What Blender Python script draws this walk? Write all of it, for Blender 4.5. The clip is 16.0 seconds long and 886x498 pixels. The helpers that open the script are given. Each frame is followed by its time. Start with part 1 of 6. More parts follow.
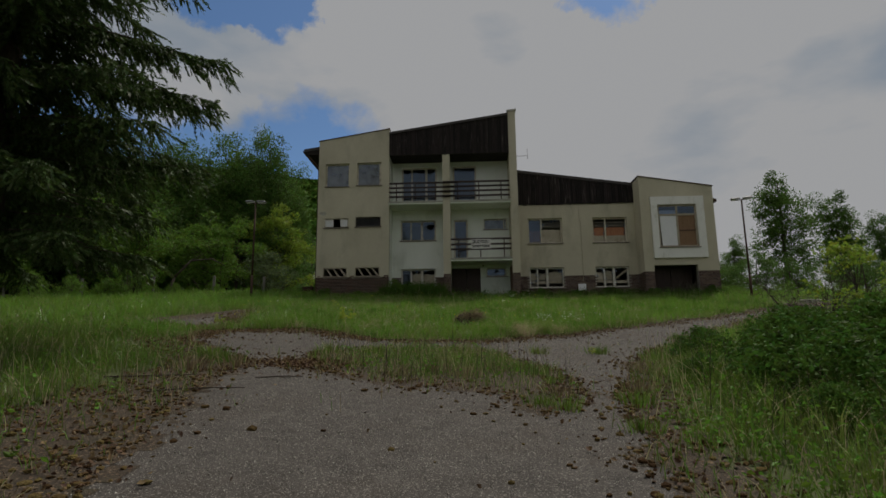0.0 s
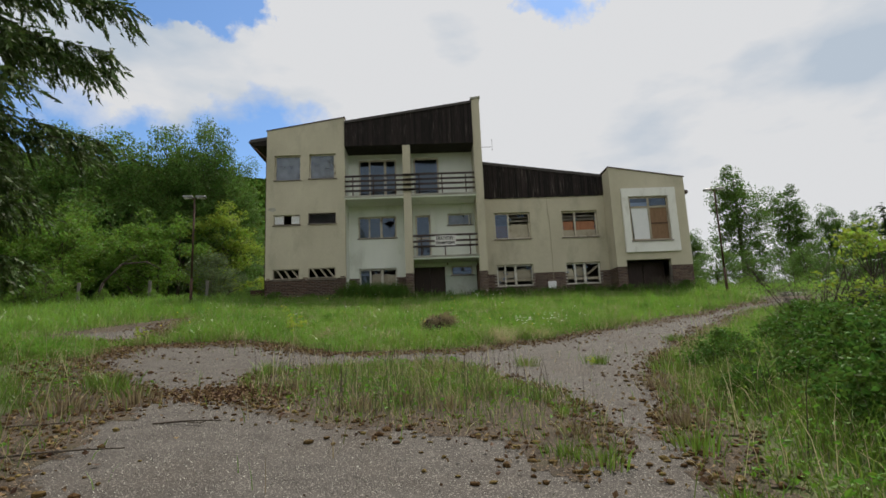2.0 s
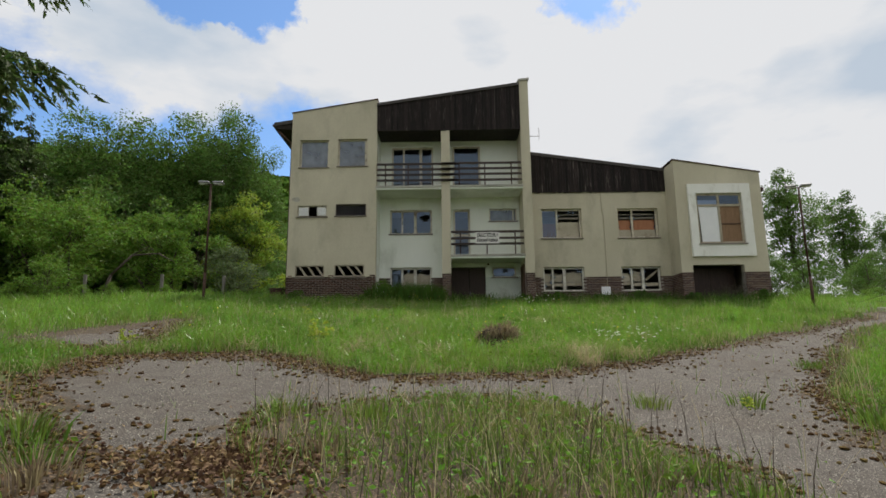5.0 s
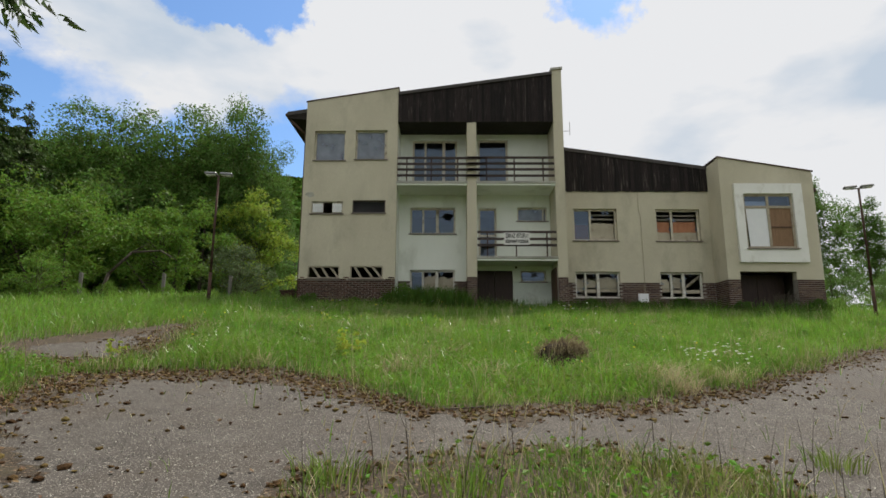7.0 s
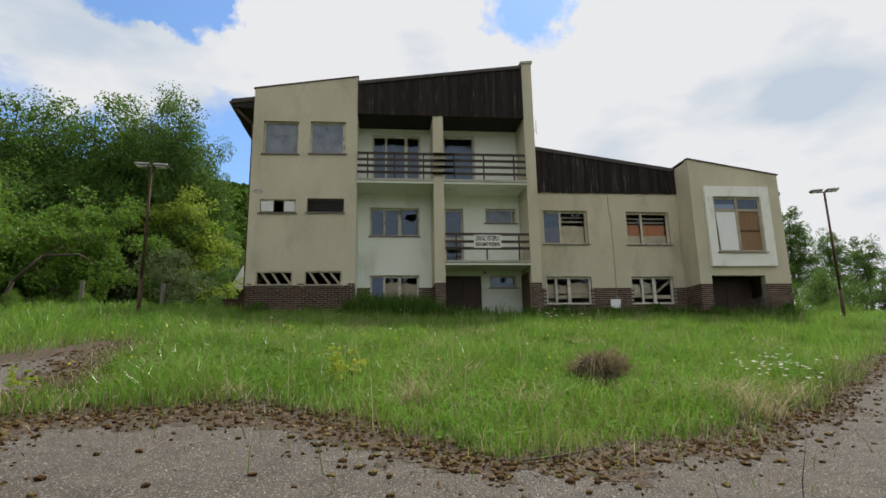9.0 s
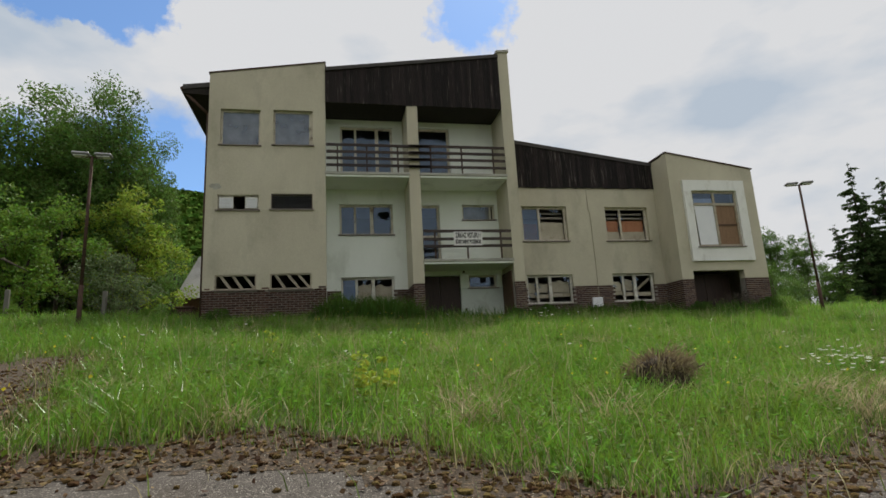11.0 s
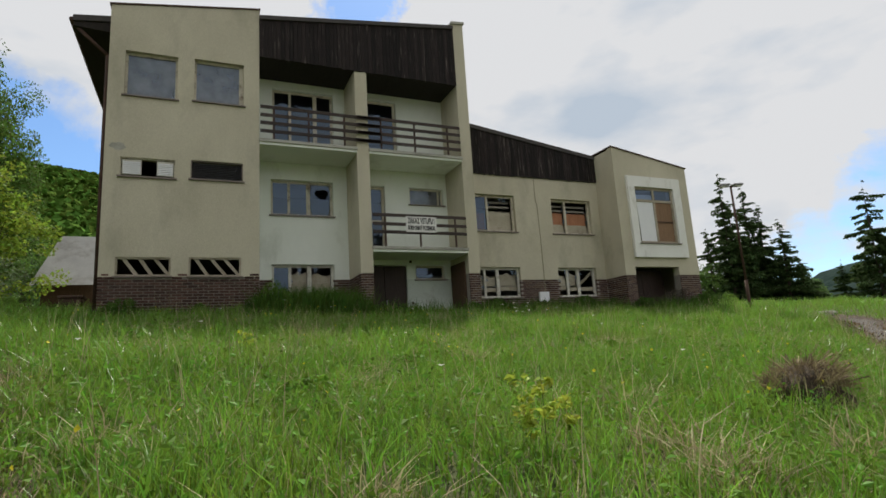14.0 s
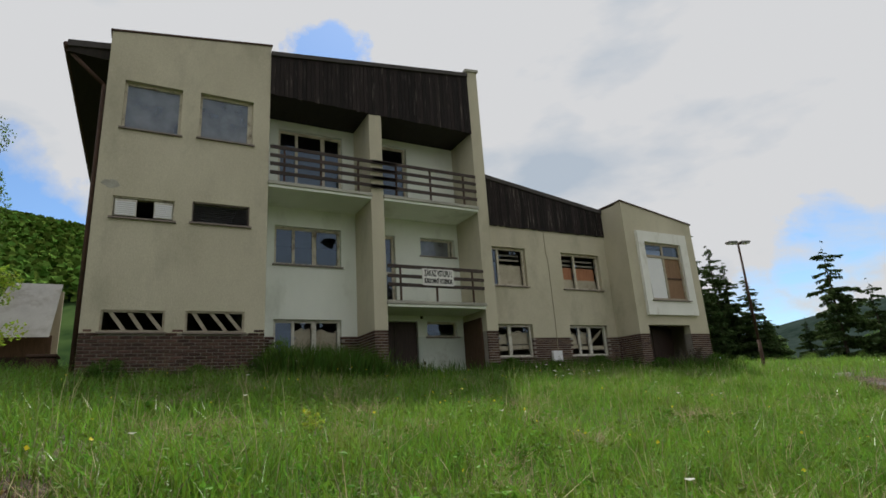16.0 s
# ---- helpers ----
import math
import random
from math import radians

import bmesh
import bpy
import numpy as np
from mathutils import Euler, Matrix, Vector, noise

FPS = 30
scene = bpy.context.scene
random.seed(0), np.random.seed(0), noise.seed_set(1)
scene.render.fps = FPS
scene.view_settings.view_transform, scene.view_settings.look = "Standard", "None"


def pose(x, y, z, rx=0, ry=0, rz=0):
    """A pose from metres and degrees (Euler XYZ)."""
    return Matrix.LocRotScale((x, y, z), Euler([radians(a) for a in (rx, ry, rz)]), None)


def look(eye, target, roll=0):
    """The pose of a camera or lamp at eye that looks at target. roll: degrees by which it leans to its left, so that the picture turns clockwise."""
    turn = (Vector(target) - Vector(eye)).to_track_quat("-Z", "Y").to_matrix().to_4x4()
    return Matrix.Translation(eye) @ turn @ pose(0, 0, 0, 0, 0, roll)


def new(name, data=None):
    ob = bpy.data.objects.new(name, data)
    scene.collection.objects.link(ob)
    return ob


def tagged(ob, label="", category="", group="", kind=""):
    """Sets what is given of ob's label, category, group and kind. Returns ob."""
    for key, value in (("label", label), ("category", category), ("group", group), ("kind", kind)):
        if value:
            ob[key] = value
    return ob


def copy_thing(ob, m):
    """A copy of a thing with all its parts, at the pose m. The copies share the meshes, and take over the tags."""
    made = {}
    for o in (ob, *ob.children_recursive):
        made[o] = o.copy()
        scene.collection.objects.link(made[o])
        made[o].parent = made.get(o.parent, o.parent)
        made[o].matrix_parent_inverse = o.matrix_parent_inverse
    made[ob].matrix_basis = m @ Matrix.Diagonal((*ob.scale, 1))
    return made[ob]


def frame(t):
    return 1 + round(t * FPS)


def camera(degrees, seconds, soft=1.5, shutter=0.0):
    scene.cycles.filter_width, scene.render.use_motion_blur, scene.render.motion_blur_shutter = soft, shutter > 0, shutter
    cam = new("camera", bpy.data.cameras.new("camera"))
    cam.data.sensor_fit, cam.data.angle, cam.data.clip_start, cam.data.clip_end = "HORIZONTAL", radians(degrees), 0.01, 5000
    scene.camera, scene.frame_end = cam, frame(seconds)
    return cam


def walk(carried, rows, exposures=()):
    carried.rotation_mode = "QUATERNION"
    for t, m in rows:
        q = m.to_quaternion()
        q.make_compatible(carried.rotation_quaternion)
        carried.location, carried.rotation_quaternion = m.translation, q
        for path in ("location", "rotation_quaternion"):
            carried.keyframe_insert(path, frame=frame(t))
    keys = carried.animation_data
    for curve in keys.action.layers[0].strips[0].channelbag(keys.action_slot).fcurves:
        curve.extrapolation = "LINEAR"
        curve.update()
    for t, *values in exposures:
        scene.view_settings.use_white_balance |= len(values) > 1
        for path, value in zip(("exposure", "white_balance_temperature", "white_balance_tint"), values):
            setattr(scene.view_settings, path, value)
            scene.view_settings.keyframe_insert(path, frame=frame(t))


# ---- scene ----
cam = camera(77.3, 16.0, soft=1.6)
PATH = [
    (0, (-1.36, -0.225, 2.02), (-1.443, 1.741, 2.377), -0.7),
    (0.5, (-1.432, 0.29, 2.08), (-1.46, 2.261, 2.42), -1.6),
    (1, (-1.447, 0.81, 2.162), (-1.419, 2.779, 2.509), -1.9),
    (1.5, (-1.556, 1.328, 2.23), (-1.507, 3.298, 2.572), -2.0),
    (2, (-1.605, 1.807, 2.272), (-1.538, 3.774, 2.624), -2.4),
    (2.5, (-1.665, 2.309, 2.336), (-1.613, 4.276, 2.689), -1.7),
    (3, (-1.824, 2.776, 2.391), (-1.835, 4.739, 2.775), -1.2),
    (3.5, (-1.954, 3.278, 2.418), (-1.972, 5.235, 2.827), -1.3),
    (4, (-2.09, 3.767, 2.469), (-2.136, 5.727, 2.866), -1.1),
    (6.5, (-2.866, 6.063, 2.789), (-2.824, 8.033, 3.13), 0.4),
    (7, (-3.185, 6.545, 2.844), (-3.214, 8.509, 3.22), 0.3),
    (7.5, (-3.455, 7.017, 2.869), (-3.449, 8.978, 3.264), -0.4),
    (8, (-3.717, 7.494, 2.926), (-3.684, 9.453, 3.327), -0.4),
    (8.5, (-4.014, 7.907, 2.99), (-3.92, 9.864, 3.393), -0.3),
    (9, (-4.301, 8.363, 3.02), (-4.097, 10.312, 3.423), -1.0),
    (11.5, (-5.456, 10.291, 3.123), (-4.961, 12.185, 3.537), -3.4),
    (12, (-5.75, 10.733, 3.22), (-5.102, 12.581, 3.627), -3.3),
    (12.5, (-6.126, 11.087, 3.284), (-5.392, 12.895, 3.723), -3.0),
    (13, (-6.42, 11.485, 3.305), (-5.645, 13.278, 3.734), -3.4),
    (13.5, (-6.684, 11.934, 3.351), (-5.952, 13.748, 3.767), -3.3),
    (14, (-6.9, 12.367, 3.422), (-6.098, 14.162, 3.788), -3.6),
    (14.5, (-7.099, 12.862, 3.534), (-6.225, 14.633, 3.852), -3.7),
    (15, (-7.36, 13.328, 3.702), (-6.483, 15.08, 4.1), -2.9),
    (15.5, (-7.646, 13.701, 3.763), (-6.694, 15.395, 4.236), -3.1),
    (16, (-7.976, 14.201, 3.839), (-7.048, 15.888, 4.378), -3.7),
]
walk(cam, [(t, look(eye, target, roll)) for t, eye, target, roll in PATH], [(0, -1.05), (0.1, -0.7), (0.3, -0.15), (0.5, 0.05), (3.5, 0.1), (6.5, 0.27), (9, 0.27), (11.5, 0.02), (12.5, 0.04), (13.5, 0.05), (14, 0.12), (14.5, 0.3), (15, 0.36), (15.5, 0.14), (16, -0.02)])

# ---- light ----
SUN_AZ, SUN_EL = 32.0, 58.0          # degrees from +y towards +x, and above the horizon
world = bpy.data.worlds.new("sky")
scene.world = world
world.use_nodes = True
wn, wl = world.node_tree.nodes, world.node_tree.links
wn.clear()
w_out = wn.new("ShaderNodeOutputWorld")
w_bg = wn.new("ShaderNodeBackground")
w_sky = wn.new("ShaderNodeTexSky")
w_sky.sky_type, w_sky.sun_disc = "NISHITA", False
w_sky.sun_elevation, w_sky.sun_rotation = radians(SUN_EL), radians(SUN_AZ)
w_sky.air_density, w_sky.dust_density, w_sky.ozone_density = 1.0, 0.6, 1.6
w_co = wn.new("ShaderNodeTexCoord")
w_map = wn.new("ShaderNodeMapping")
w_map.inputs["Scale"].default_value = (1.0, 1.0, 2.4)
w_map.inputs["Location"].default_value = (0.35, 0.1, 0.2)
w_n1 = wn.new("ShaderNodeTexNoise")
w_n1.inputs["Scale"].default_value, w_n1.inputs["Detail"].default_value, w_n1.inputs["Roughness"].default_value = 2.3, 10.0, 0.58
w_n1.inputs["Distortion"].default_value = 0.3
w_ramp = wn.new("ShaderNodeValToRGB")
w_ramp.color_ramp.elements[0].position, w_ramp.color_ramp.elements[1].position = 0.26, 0.38
w_n2 = wn.new("ShaderNodeTexNoise")
w_n2.inputs["Scale"].default_value, w_n2.inputs["Detail"].default_value = 2.6, 6.0
w_r2 = wn.new("ShaderNodeValToRGB")
w_r2.color_ramp.elements[0].position, w_r2.color_ramp.elements[1].position = 0.31, 0.45
w_r2.color_ramp.elements[0].color, w_r2.color_ramp.elements[1].color = (3.0, 3.45, 4.0, 1), (4.5, 4.55, 4.65, 1)
w_mix = wn.new("ShaderNodeMix")
w_mix.data_type = "RGBA"
wl.new(w_co.outputs["Generated"], w_map.inputs["Vector"])
wl.new(w_map.outputs["Vector"], w_n1.inputs["Vector"])
wl.new(w_map.outputs["Vector"], w_n2.inputs["Vector"])
w_cover = wn.new("ShaderNodeMath")
w_cover.operation = "MULTIPLY_ADD"
w_cover.inputs[1].default_value, w_cover.inputs[2].default_value = 0.75, 0.175
wl.new(w_n1.outputs["Fac"], w_cover.inputs[0])


w_warp, w_shift, w_way = wn.new("ShaderNodeTexNoise"), wn.new("ShaderNodeVectorMath"), wn.new("ShaderNodeVectorMath")
w_warp.inputs["Scale"].default_value, w_warp.inputs["Detail"].default_value, w_warp.inputs["Roughness"].default_value = 8.0, 8.0, 0.62
w_shift.operation, w_way.operation = "MULTIPLY_ADD", "ADD"
w_shift.inputs[1].default_value, w_shift.inputs[2].default_value = (0.19, 0.19, 0.16), (-0.095, -0.095, -0.08)
wl.new(w_co.outputs["Generated"], w_warp.inputs["Vector"])
wl.new(w_warp.outputs["Color"], w_shift.inputs[0])
wl.new(w_co.outputs["Generated"], w_way.inputs[0])
wl.new(w_shift.outputs["Vector"], w_way.inputs[1])
w_unit = wn.new("ShaderNodeVectorMath")
w_unit.operation = "NORMALIZE"
wl.new(w_way.outputs["Vector"], w_unit.inputs[0])


def thinner(value, way, az, el, wide, much):
    """Lessens a value of the sky round a direction, given in degrees from +y towards +x and above the horizon."""
    dot, band, sub = wn.new("ShaderNodeVectorMath"), wn.new("ShaderNodeMapRange"), wn.new("ShaderNodeMath")
    dot.operation, sub.operation = "DOT_PRODUCT", "SUBTRACT"
    a, e = radians(az), radians(el)
    dot.inputs[1].default_value = (math.sin(a) * math.cos(e), math.cos(a) * math.cos(e), math.sin(e))
    band.inputs["From Min"].default_value, band.inputs["From Max"].default_value = math.cos(radians(wide)), 1.0
    band.inputs["To Min"].default_value, band.inputs["To Max"].default_value = 0.0, much
    wl.new(way, dot.inputs[0])
    wl.new(dot.outputs["Value"], band.inputs["Value"])
    wl.new(value, sub.inputs[0])
    wl.new(band.outputs["Result"], sub.inputs[1])
    return sub.outputs[0]


cover, grey = w_cover.outputs[0], w_n2.outputs["Fac"]
# the clear sky over the wood, small gaps high above the house, and clear air low beyond the conifers
for az, el, wide, much in ((-43, 8, 24, 0.48), (-16, 12, 17, 0.48), (17, 34.5, 5.5, 0.42), (-27, 32.5, 4.6, 0.40), (-19.5, 34, 5.2, 0.42), (66, 12, 7, 0.26), (58, 3, 9, 0.26)):
    cover = thinner(cover, w_unit.outputs["Vector"], az, el, wide, much)
# grey undersides of the clouds
for az, el, wide, much in ((25, 22, 11, 0.16), (39, 22, 8, 0.12), (4, 29, 5, 0.12)):
    grey = thinner(grey, w_co.outputs["Generated"], az, el, wide, much)
wl.new(cover, w_ramp.inputs["Fac"])
wl.new(grey, w_r2.inputs["Fac"])
wl.new(w_ramp.outputs["Color"], w_mix.inputs["Factor"])
w_deep = wn.new("ShaderNodeMix")
w_deep.data_type, w_deep.blend_type = "RGBA", "MULTIPLY"
w_deep.inputs["Factor"].default_value, w_deep.inputs["B"].default_value = 1.0, (0.70, 0.86, 1.0, 1)
wl.new(w_sky.outputs["Color"], w_deep.inputs["A"])
wl.new(w_deep.outputs["Result"], w_mix.inputs["A"])
wl.new(w_r2.outputs["Color"], w_mix.inputs["B"])
wl.new(w_mix.outputs["Result"], w_bg.inputs["Color"])
wl.new(w_bg.outputs["Background"], w_out.inputs["Surface"])
w_bg.inputs["Strength"].default_value = 0.15
sun_data = bpy.data.lights.new("sun", "SUN")
sun_data.energy, sun_data.angle, sun_data.color = 4.4, radians(1.5), (1.0, 0.95, 0.86)
sun = new("sun", sun_data)
sun_way = Vector((math.sin(radians(SUN_AZ)) * math.cos(radians(SUN_EL)), math.cos(radians(SUN_AZ)) * math.cos(radians(SUN_EL)), math.sin(radians(SUN_EL))))
sun.matrix_world = look(sun_way * 60, (0, 0, 0))


# ---- materials ----
def shade(name, a, b, scale=6.0, rough=0.8, bump=0.2, fine=60.0, stretch=(1, 1, 1), blotch=0.0, blotch_col=None, blotch_scale=0.7,
          vary=0.0, island=0.0, metal=0.0, translucent=0.0, gloss=0.3, speck=None):
    """A procedural surface: two tones mixed by a broad and a fine noise, optional blotches of a third tone, relief, and a change from piece to piece."""
    m = bpy.data.materials.new(name)
    m.use_nodes = True
    n, l = m.node_tree.nodes, m.node_tree.links
    bsdf, out = n["Principled BSDF"], n["Material Output"]
    geo = n.new("ShaderNodeNewGeometry")
    mp = n.new("ShaderNodeMapping")
    mp.inputs["Scale"].default_value = stretch
    l.new(geo.outputs["Position"], mp.inputs["Vector"])
    n1, n2 = n.new("ShaderNodeTexNoise"), n.new("ShaderNodeTexNoise")
    n1.inputs["Scale"].default_value, n1.inputs["Detail"].default_value, n1.inputs["Roughness"].default_value = scale, 6.0, 0.6
    n2.inputs["Scale"].default_value, n2.inputs["Detail"].default_value = fine, 3.0
    l.new(mp.outputs["Vector"], n1.inputs["Vector"])
    l.new(mp.outputs["Vector"], n2.inputs["Vector"])
    add = n.new("ShaderNodeMath")
    add.operation = "ADD"
    half = n.new("ShaderNodeMath")
    half.operation = "MULTIPLY_ADD"
    l.new(n1.outputs["Fac"], add.inputs[0])
    l.new(n2.outputs["Fac"], add.inputs[1])
    l.new(add.outputs[0], half.inputs[0])
    half.inputs[1].default_value, half.inputs[2].default_value = 1.7, -1.2
    half.use_clamp = True
    mix = n.new("ShaderNodeMix")
    mix.data_type = "RGBA"
    mix.inputs["A"].default_value, mix.inputs["B"].default_value = (*a, 1), (*b, 1)
    l.new(half.outputs[0], mix.inputs["Factor"])
    colour = mix.outputs["Result"]
    if blotch:
        n3, rp, mx = n.new("ShaderNodeTexNoise"), n.new("ShaderNodeValToRGB"), n.new("ShaderNodeMix")
        n3.inputs["Scale"].default_value, n3.inputs["Detail"].default_value, n3.inputs["Roughness"].default_value = blotch_scale, 8.0, 0.65
        l.new(mp.outputs["Vector"], n3.inputs["Vector"])
        rp.color_ramp.elements[0].position, rp.color_ramp.elements[1].position = 0.62 - 0.25 * blotch, 0.72
        l.new(n3.outputs["Fac"], rp.inputs["Fac"])
        mx.data_type = "RGBA"
        mx.inputs["B"].default_value = (*(blotch_col or b), 1)
        l.new(rp.outputs["Color"], mx.inputs["Factor"])
        l.new(colour, mx.inputs["A"])
        colour = mx.outputs["Result"]
    if speck:
        n4, r4, m4 = n.new("ShaderNodeTexNoise"), n.new("ShaderNodeValToRGB"), n.new("ShaderNodeMix")
        n4.inputs["Scale"].default_value, n4.inputs["Detail"].default_value = speck[0], 1.0
        l.new(mp.outputs["Vector"], n4.inputs["Vector"])
        r4.color_ramp.elements[0].position, r4.color_ramp.elements[1].position = speck[2], speck[2] + 0.08
        l.new(n4.outputs["Fac"], r4.inputs["Fac"])
        m4.data_type = "RGBA"
        m4.inputs["B"].default_value = (*speck[1], 1)
        l.new(r4.outputs["Color"], m4.inputs["Factor"])
        l.new(colour, m4.inputs["A"])
        colour = m4.outputs["Result"]
    if vary or island:
        src = n.new("ShaderNodeObjectInfo").outputs["Random"] if vary else geo.outputs["Random Per Island"]
        hs, ma = n.new("ShaderNodeHueSaturation"), n.new("ShaderNodeMath")
        ma.operation = "MULTIPLY_ADD"
        ma.inputs[1].default_value, ma.inputs[2].default_value = 2 * (vary or island), 1 - (vary or island)
        l.new(src, ma.inputs[0])
        l.new(ma.outputs[0], hs.inputs["Value"])
        if island:
            mh = n.new("ShaderNodeMath")
            mh.operation = "MULTIPLY_ADD"
            mh.inputs[1].default_value, mh.inputs[2].default_value = 0.05, 0.475
            l.new(src, mh.inputs[0])
            l.new(mh.outputs[0], hs.inputs["Hue"])
        l.new(colour, hs.inputs["Color"])
        colour = hs.outputs["Color"]
    l.new(colour, bsdf.inputs["Base Color"])
    bsdf.inputs["Roughness"].default_value, bsdf.inputs["Metallic"].default_value = rough, metal
    bsdf.inputs["Specular IOR Level"].default_value = gloss
    if bump:
        bp = n.new("ShaderNodeBump")
        bp.inputs["Strength"].default_value, bp.inputs["Distance"].default_value = bump, 0.02
        l.new(add.outputs[0], bp.inputs["Height"])
        l.new(bp.outputs["Normal"], bsdf.inputs["Normal"])
    if translucent:
        tr, ms = n.new("ShaderNodeBsdfTranslucent"), n.new("ShaderNodeMixShader")
        l.new(colour, tr.inputs["Color"])
        ms.inputs[0].default_value = translucent
        l.new(bsdf.outputs[0], ms.inputs[1])
        l.new(tr.outputs[0], ms.inputs[2])
        l.new(ms.outputs[0], out.inputs["Surface"])
    return m


def glazing(name, tint, dirt, film_col=(0.35, 0.36, 0.36)):
    """Window glass: clear and mirror-like, with a film of dirt that also holds painted cloud reflection."""
    m = bpy.data.materials.new(name)
    m.use_nodes = True
    n, l = m.node_tree.nodes, m.node_tree.links
    out = n["Material Output"]
    n.remove(n["Principled BSDF"])
    clear, gl, df = n.new("ShaderNodeBsdfTransparent"), n.new("ShaderNodeBsdfGlossy"), n.new("ShaderNodeBsdfDiffuse")
    clear.inputs["Color"].default_value = (*tint, 1)
    # the gloss is coloured blue to imitate a reflection of clear sky
    gl.inputs["Roughness"].default_value, gl.inputs["Color"].default_value = 0.03, (0.58, 0.76, 1, 1)
    df.inputs["Color"].default_value = (*film_col, 1)
    fr, m1, m2 = n.new("ShaderNodeFresnel"), n.new("ShaderNodeMixShader"), n.new("ShaderNodeMixShader")
    fr.inputs["IOR"].default_value = 1.9
    geo, ns, mu = n.new("ShaderNodeNewGeometry"), n.new("ShaderNodeTexNoise"), n.new("ShaderNodeMath")
    ns.inputs["Scale"].default_value, ns.inputs["Detail"].default_value = 2.5, 6
    mu.operation = "MULTIPLY"
    mu.inputs[1].default_value = 2 * dirt
    l.new(geo.outputs["Position"], ns.inputs["Vector"])
    l.new(ns.outputs["Fac"], mu.inputs[0])
    wave, wb = n.new("ShaderNodeTexNoise"), n.new("ShaderNodeBump")
    wave.inputs["Scale"].default_value, wave.inputs["Detail"].default_value = 2.2, 2
    wb.inputs["Strength"].default_value, wb.inputs["Distance"].default_value = 1.0, 0.016
    l.new(geo.outputs["Position"], wave.inputs["Vector"])
    l.new(wave.outputs["Fac"], wb.inputs["Height"])
    l.new(wb.outputs["Normal"], gl.inputs["Normal"])
    l.new(fr.outputs[0], m1.inputs[0])
    l.new(clear.outputs[0], m1.inputs[1])
    l.new(gl.outputs[0], m1.inputs[2])
    l.new(mu.outputs[0], m2.inputs[0])
    l.new(m1.outputs[0], m2.inputs[1])
    l.new(df.outputs[0], m2.inputs[2])
    l.new(m2.outputs[0], out.inputs["Surface"])
    return m


M_BEIGE = shade("beige_render", (0.465, 0.425, 0.315), (0.59, 0.545, 0.415), 0.9, 0.92, 0.35, 60, (1, 1, 0.5), 0.36, (0.385, 0.355, 0.265), 0.75)
M_WHITE = shade("white_render", (0.74, 0.77, 0.69), (0.84, 0.86, 0.79), 1.0, 0.9, 0.25, 70, (1, 1, 0.5), 0.22, (0.63, 0.65, 0.57), 0.8)
M_SIDE = shade("dark_beige_render", (0.33, 0.29, 0.21), (0.42, 0.37, 0.27), 1.2, 0.92, 0.25, 90)
M_BRICK = shade("dark_brick", (0.056, 0.031, 0.024), (0.120, 0.066, 0.050), 5, 0.9, 0.4, 70, vary=0.45)
M_BRICKJ = shade("dark_brick_joined", (0.056, 0.031, 0.024), (0.120, 0.066, 0.050), 5, 0.9, 0.4, 70, island=0.45)
M_MORTAR = shade("mortar", (0.24, 0.215, 0.185), (0.36, 0.325, 0.285), 8, 0.95, 0.3, 90)
M_BOARD = shade("black_stained_board", (0.008, 0.006, 0.006), (0.027, 0.019, 0.017), 3.5, 0.85, 0.35, 30, (9, 9, 0.6), 0.16, (0.17, 0.145, 0.125), 1.6, vary=0.5)
M_SOFFIT = shade("dark_soffit", (0.012, 0.010, 0.009), (0.035, 0.028, 0.022), 3, 0.85, 0.3, 30, (8, 0.6, 1))
M_RAIL = shade("brown_rail", (0.030, 0.022, 0.018), (0.065, 0.045, 0.036), 4, 0.65, 0.2, 60, vary=0.2)
M_CONC = shade("stained_concrete", (0.34, 0.33, 0.28), (0.47, 0.45, 0.39), 3, 0.92, 0.3, 60, blotch=0.4, blotch_col=(0.2, 0.19, 0.16))
M_FRAME = shade("peeling_frame", (0.50, 0.45, 0.34), (0.66, 0.61, 0.50), 5, 0.75, 0.3, 60, blotch=0.45, blotch_col=(0.17, 0.13, 0.09), blotch_scale=4)
M_FRAMEW = shade("white_frame", (0.52, 0.50, 0.43), (0.68, 0.66, 0.58), 5, 0.7, 0.2, 60, blotch=0.4, blotch_col=(0.36, 0.31, 0.24), blotch_scale=4)
M_SLAT = shade("tan_slat", (0.30, 0.26, 0.19), (0.44, 0.39, 0.30), 5, 0.75, 0.3, 60, blotch=0.4, blotch_col=(0.24, 0.19, 0.13), blotch_scale=4)
M_SILL = shade("sill_tin", (0.16, 0.13, 0.11), (0.25, 0.21, 0.18), 6, 0.6, 0.2, 60, metal=0.2)
M_GLASS = glazing("window_glass", (0.55, 0.62, 0.7), 0.004)
# pale film: dirt, lightened to stand in for reflected cloud
M_FROST = glazing("grey_glass", (0.5, 0.52, 0.54), 0.38, (0.42, 0.43, 0.45))
M_PLY = shade("brown_board", (0.17, 0.10, 0.055), (0.27, 0.165, 0.095), 3, 0.75, 0.2, 40, (6, 6, 0.7), vary=0.15)
M_CREAM = shade("cream_board", (0.34, 0.30, 0.22), (0.50, 0.45, 0.35), 3, 0.85, 0.2, 40, (1, 1, 1), 0.3, (0.24, 0.20, 0.14), 2.5, vary=0.15)
M_PLYR = shade("orange_brown_cloth", (0.34, 0.14, 0.075), (0.48, 0.23, 0.13), 2, 0.9, 0.2, 40, (4, 4, 1))
M_GREYB = shade("weathered_plank", (0.22, 0.20, 0.165), (0.36, 0.33, 0.28), 4, 0.85, 0.3, 40, (1, 6, 6), vary=0.25)
